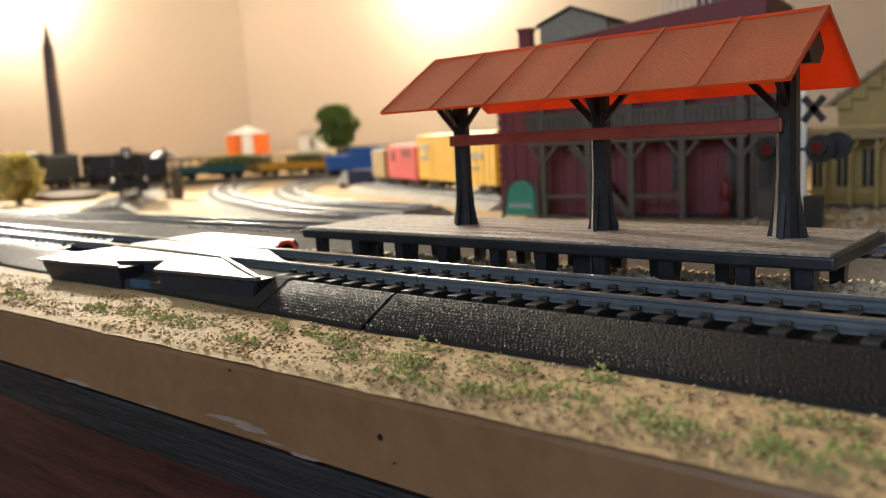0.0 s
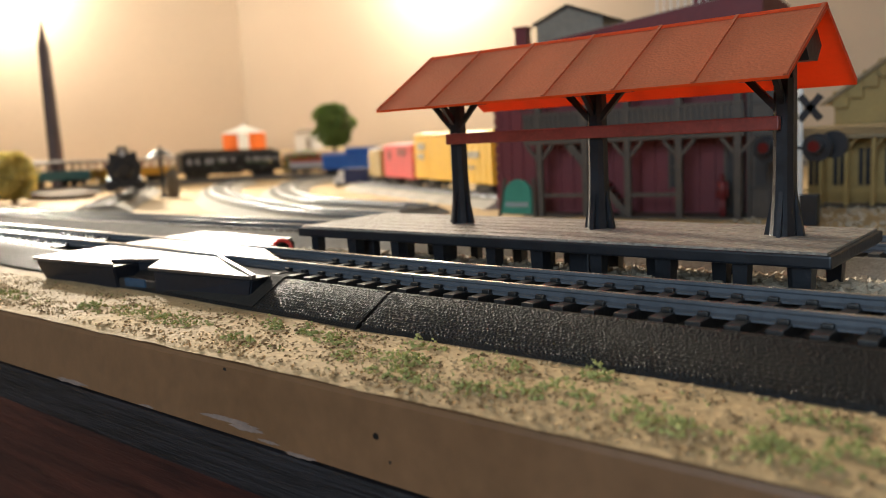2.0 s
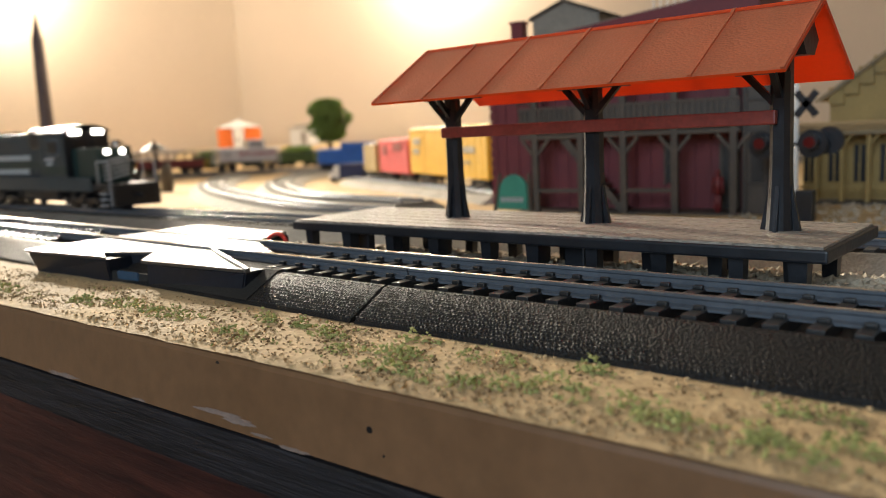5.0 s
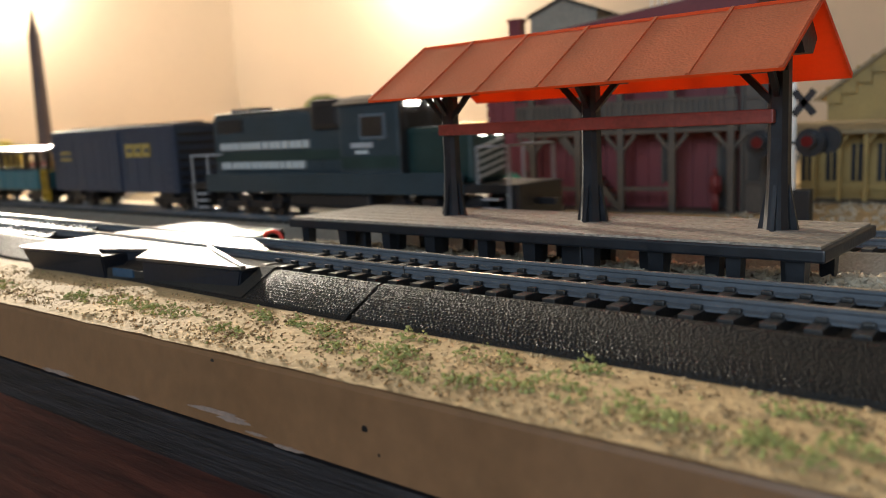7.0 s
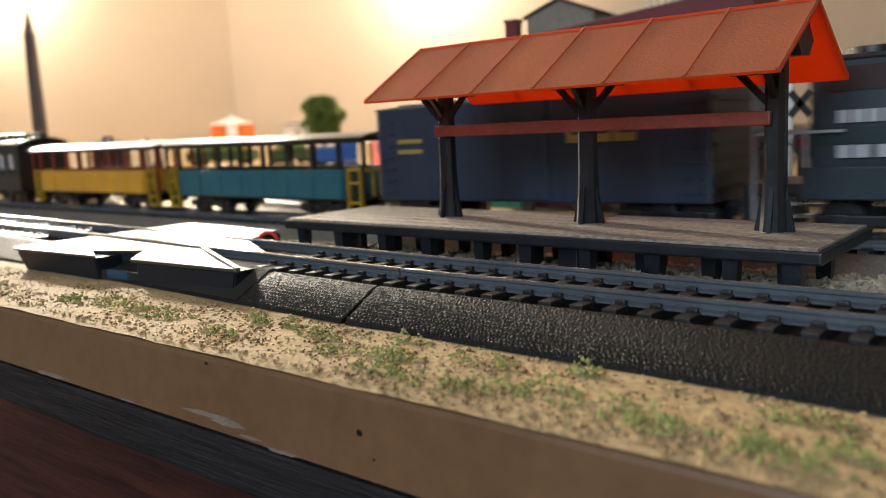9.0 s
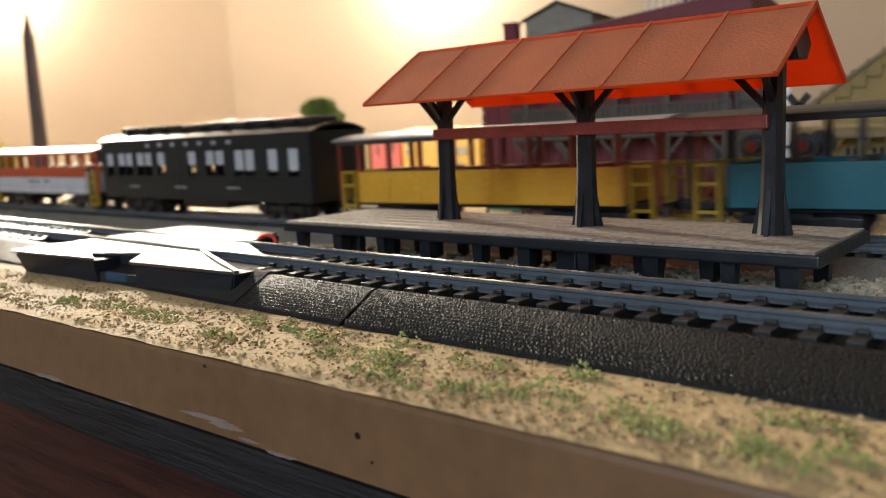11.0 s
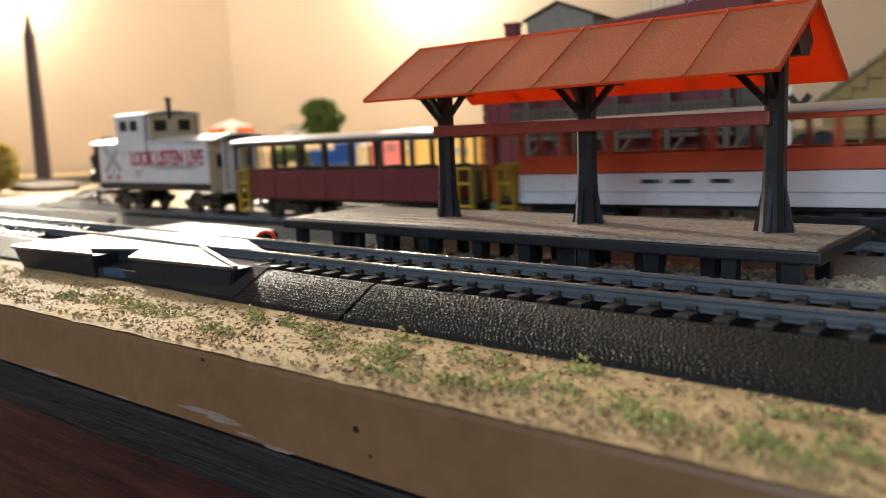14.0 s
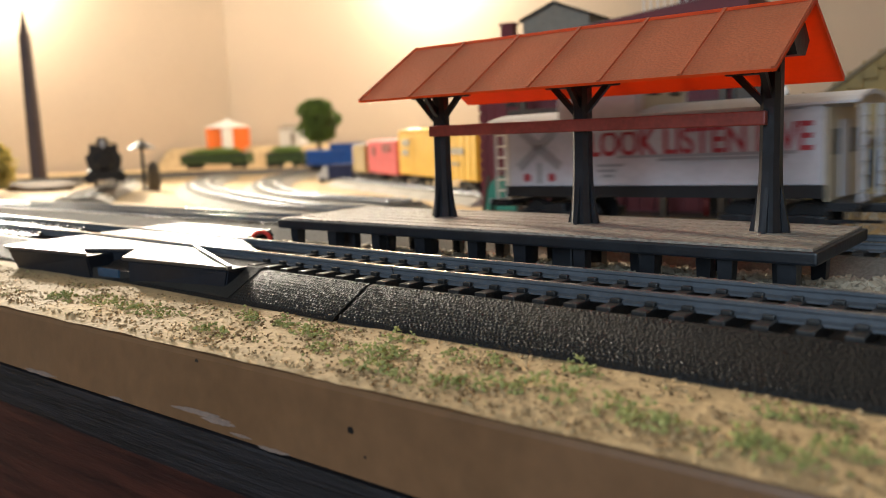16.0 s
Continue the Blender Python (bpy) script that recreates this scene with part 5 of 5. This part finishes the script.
# ---------------------------------------------------------------- standing stock and yard clutter
def standing_car(name, x, y, turn, L, H, mat, label, roofmat, windows=()):
    t = thing(name, pose(x, y, ground_z(x, y) + DROP - 0.0012, 0, 0, turn), label, "freight car")
    W = 0.0160
    b = part("body", box(-L / 2, L / 2, -W, W, 0.0090, H, 0.0008), mat, t)
    part("roof", arched_roof(W + 0.0008, H - 0.0004, 0.0026, -L / 2 - 0.0008, L / 2 + 0.0008), roofmat, t)
    for i in range(int(L / 0.012)):
        k = -L / 2 + 0.006 + i * 0.012
        part("side_rib", box(k - 0.0005, k + 0.0005, -W - 0.0004, -W + 0.0002, 0.0095, H - 0.001), mat, b)
    for x0, x1, z0, z1 in windows:
        part("window", box(x0, x1, -W - 0.0006, -W + 0.0002, z0, z1), BEAM, b)
    for s in (-1, 1):
        part("end_rib", box(s * L / 2 - 0.0005, s * L / 2 + 0.0005, -0.010, 0.010, 0.014, 0.018), mat, b)
        bogie(t, s * L * 0.34, 0.0205)
    return t


yb = standing_car("standing_box_car", -0.4066, 0.5174, -29.7, 0.172, 0.0470, YELLOW, "yellow box car with faded blue lettering on a siding", YELLOW)
for k, (a, b, z0, z1) in enumerate(((-0.075, -0.055, 0.034, 0.040), (-0.075, -0.058, 0.026, 0.031), (0.03, 0.065, 0.028, 0.033), (0.036, 0.056, 0.020, 0.022))):
    part("lettering_bar", box(a, b, -0.0168, -0.0163, z0, z1), shade("faded_lettering", (0.30, 0.24, 0.14), 0.6, 0, 900, 0.2, 0, 90), yb)
for i in range(7):
    part("ladder_rung", box(-0.052, -0.046, -0.0172, -0.0164, 0.013 + i * 0.0045, 0.0136 + i * 0.0045), YELLOW, yb)
standing_car("standing_caboose", -0.5280, 0.5865, -29.7, 0.090, 0.0400, REDCAR, "faded red caboose standing on a siding", REDCAR, ((-0.030, -0.018, 0.026, 0.035), (0.004, 0.030, 0.030, 0.0375)))
standing_car("standing_box_car", -0.604, 0.6315, -30.0, 0.046, 0.0370, CREAM, "tan box car at the end of a siding", CREAMROOF)


def lorry(x, y, turn, body, cab, label, k=1.0):
    t = thing("toy_truck", pose(x, y, ground_z(x, y) + 0.001, 0, 0, turn), label, "toy vehicle")
    part("cargo_box", box(-0.030 * k, 0.014 * k, -0.011 * k, 0.011 * k, 0.007 * k, 0.030 * k, 0.001), body, t)
    c = part("cab", prism([(0.015 * k, 0.006 * k), (0.034 * k, 0.006 * k), (0.034 * k, 0.014 * k), (0.027 * k, 0.018 * k), (0.024 * k, 0.027 * k), (0.015 * k, 0.027 * k)], -0.010 * k, 0.010 * k, "y"), cab, t)
    part("windscreen", bar((0.0272 * k, 0, 0.0185 * k), (0.0248 * k, 0, 0.0255 * k), 0.0006, 0.016 * k), DARK, c)
    part("chassis", box(-0.029 * k, 0.033 * k, -0.008 * k, 0.008 * k, 0.0045 * k, 0.0068 * k), LOCOBLACK, t)
    for wx in (-0.022, -0.014, 0.025):
        for s in (-1, 1):
            part("wheel", tube((wx * k, s * 0.0115 * k, 0.0045 * k), (wx * k, s * 0.0080 * k, 0.0045 * k), 0.0046 * k, n=14), LOCOBLACK, t)
    return t


lorry(-0.735, 0.705, 200, NAVY, WHITE, "navy and white toy truck beside the siding", 0.75)
bt = standing_car("standing_flat_car", -0.999, 0.956, 18, 0.100, 0.0330, BLUE, "bright blue gondola car standing in the yard", BLUE)
part("blue_load", box(-0.006, 0.050, -0.012, 0.012, 0.0340, 0.0440, 0.0010), BLUE, bt, "blue load on top")


def steam_engine():
    """Black steam engine seen nose on."""
    x, y = -0.771, 0.419
    t = thing("steam_locomotive", pose(x, y, ground_z(x, y) + DROP - 0.0012, 0, 0, -28.6), "black steam locomotive standing nose forward in the yard", "locomotive")
    part("boiler", tube((-0.110, 0, 0.0270), (0.020, 0, 0.0270), 0.0150, n=24), LOCOBLACK, t)
    sm = part("smokebox_front", tube((0.020, 0, 0.0270), (0.0235, 0, 0.0270), 0.0158, n=24), LOCOBLACK, t)
    part("smokebox_door", tube((0.0235, 0, 0.0270), (0.0262, 0, 0.0270), 0.0095, 0.006, n=20), LOCOBLACK, sm)
    part("headlight", tube((0.0240, 0, 0.0425), (0.0285, 0, 0.0425), 0.0026, n=12), LETTERGREY, sm, "grey unlit headlamp")
    part("chimney", tube((0.010, 0, 0.0390), (0.010, 0, 0.0500), 0.0040, 0.0048, n=16), LOCOBLACK, t)
    part("steam_dome", tube((-0.030, 0, 0.0380), (-0.030, 0, 0.0470), 0.0068, 0.0050, n=16), LOCOBLACK, t)
    part("bell", tube((0.020, 0, 0.0440), (0.020, 0, 0.0490), 0.0030, 0.0016, n=12), STEELTOP, t)
    part("running_board", box(-0.110, 0.022, -0.0165, 0.0165, 0.0165, 0.0180, 0.0003), LOCOBLACK, t)
    part("cab", box(-0.140, -0.110, -0.0150, 0.0150, 0.0120, 0.0430, 0.0012), LOCOBLACK, t)
    part("cab_roof", arched_roof(0.0156, 0.0425, 0.0045, -0.144, -0.106), LOCOBLACK, t)
    part("pilot_beam", box(0.022, 0.026, -0.0160, 0.0160, 0.0100, 0.0145, 0.0004), LOCOBLACK, t)
    for i in range(7):
        part("pilot_bar", bar((0.0270, -0.012 + i * 0.004, 0.0100), (0.0350, (-0.012 + i * 0.004) * 0.7, 0.0020), 0.0010, 0.0010), LOCOBLACK, t)
    for s in (-1, 1):
        part("cylinder", tube((-0.004, s * 0.0140, 0.0110), (0.018, s * 0.0140, 0.0110), 0.0052, n=16), LOCOBLACK, t)
        for wx in (-0.030, -0.055, -0.080):
            part("driving_wheel", tube((wx, s * 0.0078, 0.0090), (wx, s * 0.0100, 0.0090), 0.0090, n=20), LOCOBLACK, t)
        part("marker_lamp", box(0.016, 0.020, s * 0.0150 - 0.0015, s * 0.0150 + 0.0015, 0.0280, 0.0330, 0.0004), LOCOBLACK, t)
    return t


def yard_lamp():
    x, y = -0.850, 0.508
    t = thing("yard_shelter_lamp", pose(x, y, ground_z(x, y)), "dark roofed lamp post with pale stone beside it", "lamp post")
    part("post", tube((0, 0, 0), (0, 0, 0.0500), 0.0022, 0.0016, n=10), POST, t)
    bm = bmesh.new()
    bmesh.ops.create_cone(bm, cap_ends=True, segments=18, radius1=0.0165, radius2=0.0030, depth=0.0085, matrix=Matrix.Translation((0, 0, 0.0520)))
    part("roof_cap", bm, DARKTRIM, t, "dark conical cap")
    part("finial", tube((0, 0, 0.056), (0, 0, 0.060), 0.0015, 0.0005, n=8), POST, t)
    part("foot", tube((0, 0, -0.001), (0, 0, 0.003), 0.0070, 0.0050, n=12), POST, t)
    return t


def stone(name, x, y, sx, sy, sz, mat, label, seed):
    bm = bmesh.new()
    bmesh.ops.create_icosphere(bm, subdivisions=3, radius=1.0)
    for v in bm.verts:
        k = 1 + 0.28 * noise.noise(v.co * 1.6 + Vector((seed, 0, 0))) + 0.1 * noise.noise(v.co * 5)
        v.co = Vector((v.co.x * sx * k, v.co.y * sy * k, v.co.z * sz * k))
    o = part(name, bm, mat, None, "", True)
    o.matrix_basis = pose(x, y, ground_z(x, y) + sz * 0.7)
    return tagged(o, label, "rock")


steam_engine()
yard_lamp()
stone("rock", -0.825, 0.505, 0.0085, 0.0070, 0.0190, BEDGREY, "pale upright rock beside the lamp post", 3)
stone("rock", -1.020, 0.470, 0.060, 0.040, 0.0060, BARK, "low grey rocky mound beside the track", 7)


def tree(name, x, y, height, wide, low, mat, label, seed, count):
    rnd = random.Random(seed)
    t = thing(name, pose(x, y, ground_z(x, y)), label, "tree")
    bm = tube((0, 0, -0.002), (0, 0, height * 0.75), wide * 0.06, wide * 0.02, 8)
    for i in range(7):
        a = rnd.random() * 6.3
        z = height * (low + 0.1 + 0.4 * rnd.random())
        tube((0, 0, z * 0.8), (wide * 0.35 * math.cos(a), wide * 0.35 * math.sin(a), z + height * 0.1), wide * 0.02, wide * 0.008, 6, bm)
    part("trunk", bm, BARK, t)
    verts, faces = [], []
    for i in range(count):
        a, u, r = rnd.random() * 6.283, rnd.random(), rnd.random() ** 0.4
        k = max(0.0, math.sin(math.pi * (0.06 + 0.88 * u))) ** 0.55
        lobe = 0.82 + 0.55 * noise.noise((math.cos(a) * 1.6 + seed, math.sin(a) * 1.6, u * 3.2))
        c = Vector((math.cos(a) * r * k * lobe * wide / 2, math.sin(a) * r * k * lobe * wide / 2, height * (low + (1 - low) * u)))
        s = wide * (0.025 + 0.03 * rnd.random())
        q = Euler((rnd.random() * 6, rnd.random() * 6, rnd.random() * 6)).to_matrix()
        b = len(verts)
        for p in ((1, 0, -0.7), (-0.5, 0.87, -0.7), (-0.5, -0.87, -0.7), (0, 0, 1)):
            verts.append(c + q @ Vector(p) * s)
        faces += [(b, b + 1, b + 2), (b, b + 1, b + 3), (b + 1, b + 2, b + 3), (b + 2, b, b + 3)]
    me = bpy.data.meshes.new("crown")
    me.from_pydata(verts, [], faces)
    me.materials.append(mat)
    o = new("crown", me)
    o.parent = t
    return t


tree("model_tree", -0.985, 0.396, 0.058, 0.070, 0.10, LEAFYEL, "straw-coloured bushy model tree", 5, 1500)
tree("model_tree", -1.225, 1.125, 0.142, 0.098, 0.42, LEAF, "dark green model tree with uneven crown", 8, 1500)

# The far side: orange tank, white shed, standing green cars and the dark pole.
tk = thing("storage_tank", pose(-1.775, 1.310, ground_z(-1.775, 1.310)), "orange round storage tank with white conical roof", "tank")
part("shell", tube((0, 0, -0.004), (0, 0, 0.060), 0.056, n=32), ORANGE, tk)
bm = bmesh.new()
bmesh.ops.create_cone(bm, cap_ends=True, segments=32, radius1=0.060, radius2=0.004, depth=0.020, matrix=Matrix.Translation((0, 0, 0.070)))
part("roof", bm, WHITE, tk, "white conical roof")
part("white_panel", box(0.035, 0.052, -0.046, -0.024, 0.0, 0.059), WHITE, tk)
part("roof_vent", tube((0, 0, 0.079), (0, 0, 0.086), 0.004, n=10), WHITE, tk)
ws = thing("shed", pose(-1.530, 1.330, ground_z(-1.53, 1.33)), "small white shed on the far bank", "building")
part("wall", box(-0.034, 0.034, -0.025, 0.025, -0.004, 0.040, 0.001), WHITE, ws)
part("roof", prism([(-0.029, 0.039), (0, 0.050), (0.029, 0.039), (0, 0.047)], -0.037, 0.037), GREYWALL, ws)
part("door", box(0.010, 0.024, -0.0262, -0.0248, 0, 0.028), GREYWALL, ws)
for x, y, L, turn in ((-1.475, 1.055, 0.165, 20), (-1.325, 1.125, 0.085, 24)):
    g = standing_car("standing_gondola", x, y, turn, L, 0.0300, GREENROOF, "dark green gondola car heaped with green load", LOCOBLACK)
    stone_bm = bmesh.new()
    bmesh.ops.create_icosphere(stone_bm, subdivisions=3, radius=1.0)
    for v in stone_bm.verts:
        k = 1 + 0.4 * noise.noise(v.co * 3)
        v.co = Vector((v.co.x * L * 0.42 * k, v.co.y * 0.012 * k, 0.031 + max(0, v.co.z) * 0.012 * k))
    part("green_load", stone_bm, LEAF, g, "heaped green load", True)
pl = thing("tapered_pole", pose(-1.610, 0.735, ground_z(-1.61, 0.735)), "dark tapered pole with pointed tip", "pole")
part("shaft", tube((0, 0, -0.01), (0.004, 0, 0.275), 0.0150, 0.0105, 14), POLE, pl)
part("tip", tube((0.004, 0, 0.275), (0.006, 0, 0.325), 0.0085, 0.0010, 14), POLE, pl)
part("collar", tube((-0.006, 0.002, 0.230), (-0.006, 0.002, 0.285), 0.0070, 0.0060, 10), POLE, pl)

# The small red loop left by the rerailer.
bm = bmesh.new()
path = [Vector((0.0030 * math.cos(a), 0, 0.0030 * math.sin(a) * 0.9)) for a in [math.pi * (-0.15 + 1.3 * i / 16) for i in range(17)]]
for a, b in zip(path, path[1:]):
    tube(a, b, 0.0007, 0.0007, 8, bm)
loop = part("plastic_loop", bm, REDLOOP, None, "", True)
loop.matrix_basis = pose(-0.2085, 0.1655, 0.0070, 0, 0, 35)
tagged(loop, "bent loop of red plastic lying by the track", "plastic loop")

# ---------------------------------------------------------------- loose ground cover


def scatter(name, places, mat, label, seed, flat=0.8):
    """Many small uneven crumbs joined as one mesh."""
    rnd = random.Random(seed)
    verts, faces = [], []
    base = [(1, 0, 0), (0.3, 0.95, 0), (-0.8, 0.6, 0), (-0.8, -0.6, 0), (0.3, -0.95, 0), (0, 0, 1), (0, 0, -1)]
    fs = [(0, 1, 5), (1, 2, 5), (2, 3, 5), (3, 4, 5), (4, 0, 5), (1, 0, 6), (2, 1, 6), (3, 2, 6), (4, 3, 6), (0, 4, 6)]
    for x, y, z, s in places:
        q = Euler((rnd.random() * 6.3, rnd.random() * 6.3, rnd.random() * 6.3)).to_matrix()
        k = len(verts)
        for p in base:
            v = q @ (Vector(p) * (s * (0.65 + 0.7 * rnd.random())))
            verts.append((x + v.x, y + v.y, z + v.z * flat))
        faces += [tuple(k + i for i in f) for f in fs]
    me = bpy.data.meshes.new(name)
    me.from_pydata(verts, [], faces)
    me.materials.append(mat)
    o = new(name, me)
    return tagged(o, label, "ground cover", kind="stuff")


rnd = random.Random(11)
turf, crumbs = [], []
clumps = [(-0.1456, 0.1108, 0.0036), (-0.1232, 0.1086, 0.0045), (-0.0999, 0.1058, 0.0054), (-0.0829, 0.1111, 0.0054), (-0.0828, 0.0975, 0.0054), (-0.0545, 0.1017, 0.0072),
          (-0.0460, 0.0994, 0.0054), (-0.0295, 0.1110, 0.0045), (-0.0294, 0.0966, 0.0045), (-0.0340, 0.1001, 0.0036), (-0.2556, 0.0985, 0.0072), (-0.1924, 0.1038, 0.0081),
          (-0.1710, 0.1035, 0.0081), (-0.1089, 0.1021, 0.0045), (-0.0729, 0.1005, 0.0045), (-0.1316, 0.1106, 0.0032), (-0.0656, 0.1048, 0.0040), (-0.0960, 0.0979, 0.0045),
          (-0.0231, 0.1016, 0.0036), (-0.1426, 0.0994, 0.0036), (-0.2084, 0.1013, 0.0063), (-0.0755, 0.1173, 0.0027), (-0.0646, 0.1139, 0.0032), (-0.1027, 0.1147, 0.0036)]
for cx, cy, r in clumps:
    for i in range(int(34000 * r)):
        a, d = rnd.random() * 6.283, r * rnd.random() ** 0.6
        x, y = cx + 1.5 * d * math.cos(a), cy + 0.55 * d * math.sin(a)
        if EDGE + 0.001 < y < 0.1155:
            h = 0.0034 * rnd.random() ** 1.5 * (1 - d / r)
            if noise.noise((x * 260, y * 260, 1)) > -0.12:
                turf.append((x, y, 0.0 + h, 0.00014 + 0.00042 * rnd.random() ** 2))
for i in range(7000):
    x, y = -0.42 + 0.46 * rnd.random(), EDGE + 0.001 + 0.026 * rnd.random()
    if noise.noise((x * 70, y * 110, 5)) > 0.12:
        (turf if rnd.random() < 0.2 else crumbs).append((x, y, 0.0, 0.00012 + 0.00040 * rnd.random() ** 2.2))
    elif rnd.random() < 0.12:
        crumbs.append((x, y, 0.0, 0.00012 + 0.0002 * rnd.random()))
for i in range(1800):
    x, y = -0.15 + 0.15 * rnd.random(), EDGE + 0.002 + 0.024 * rnd.random()
    if noise.noise((x * 120, y * 160, 8)) > 0.0:
        (turf if rnd.random() < 0.25 else crumbs).append((x, y, 0.0001, 0.00012 + 0.00034 * rnd.random() ** 2.5))
grains = []
for i in range(11000):
    x, y = -0.42 + 0.50 * rnd.random(), EDGE + 0.0008 + 0.027 * rnd.random()
    grains.append((x, y, -0.0001, 0.00012 + 0.00048 * rnd.random() ** 3))
scatter("sand_grains", grains, SAND, "loose sandy grains on the ground", 4)
scatter("turf", turf, TURF, "green ground foam tufts scattered on sand", 1)
scatter("earth_crumbs", crumbs, EARTH, "dark crumbs scattered on sandy ground", 2)
gravel = []
for i in range(7500):
    x, y = -0.24 + 0.30 * rnd.random(), 0.1725 + 0.062 * rnd.random()
    gravel.append((x, y, ground_z(x, y) + 0.0014 * rnd.random(), 0.0008 + 0.0013 * rnd.random() ** 2))
for i in range(2600):
    x, y = -0.15 + 0.4 * rnd.random(), 0.285 + 0.22 * rnd.random()
    gravel.append((x, y, ground_z(x, y) + 0.0006 * rnd.random(), 0.0007 + 0.0013 * rnd.random() ** 2))
scatter("gravel", gravel, STONE, "pale crushed gravel under the platform", 3)


def motions():
    """The train runs round the loop at a steady pace."""
    for c, half, offset in CARS:
        rows = []
        for i in range(81):
            t = 16.0 * i / 80
            s = -0.235 + 0.146 * (t - 8.0) - offset
            a, b = line_at(s - half), line_at(s + half)
            d = (b - a).normalized()
            left = Vector((-d.y, d.x, 0)).normalized()
            up = d.cross(left)
            m = Matrix((d, left, up)).transposed().to_4x4()
            m.translation = (a + b) / 2
            rows.append((t, m))
        walk(c, rows)


motions()
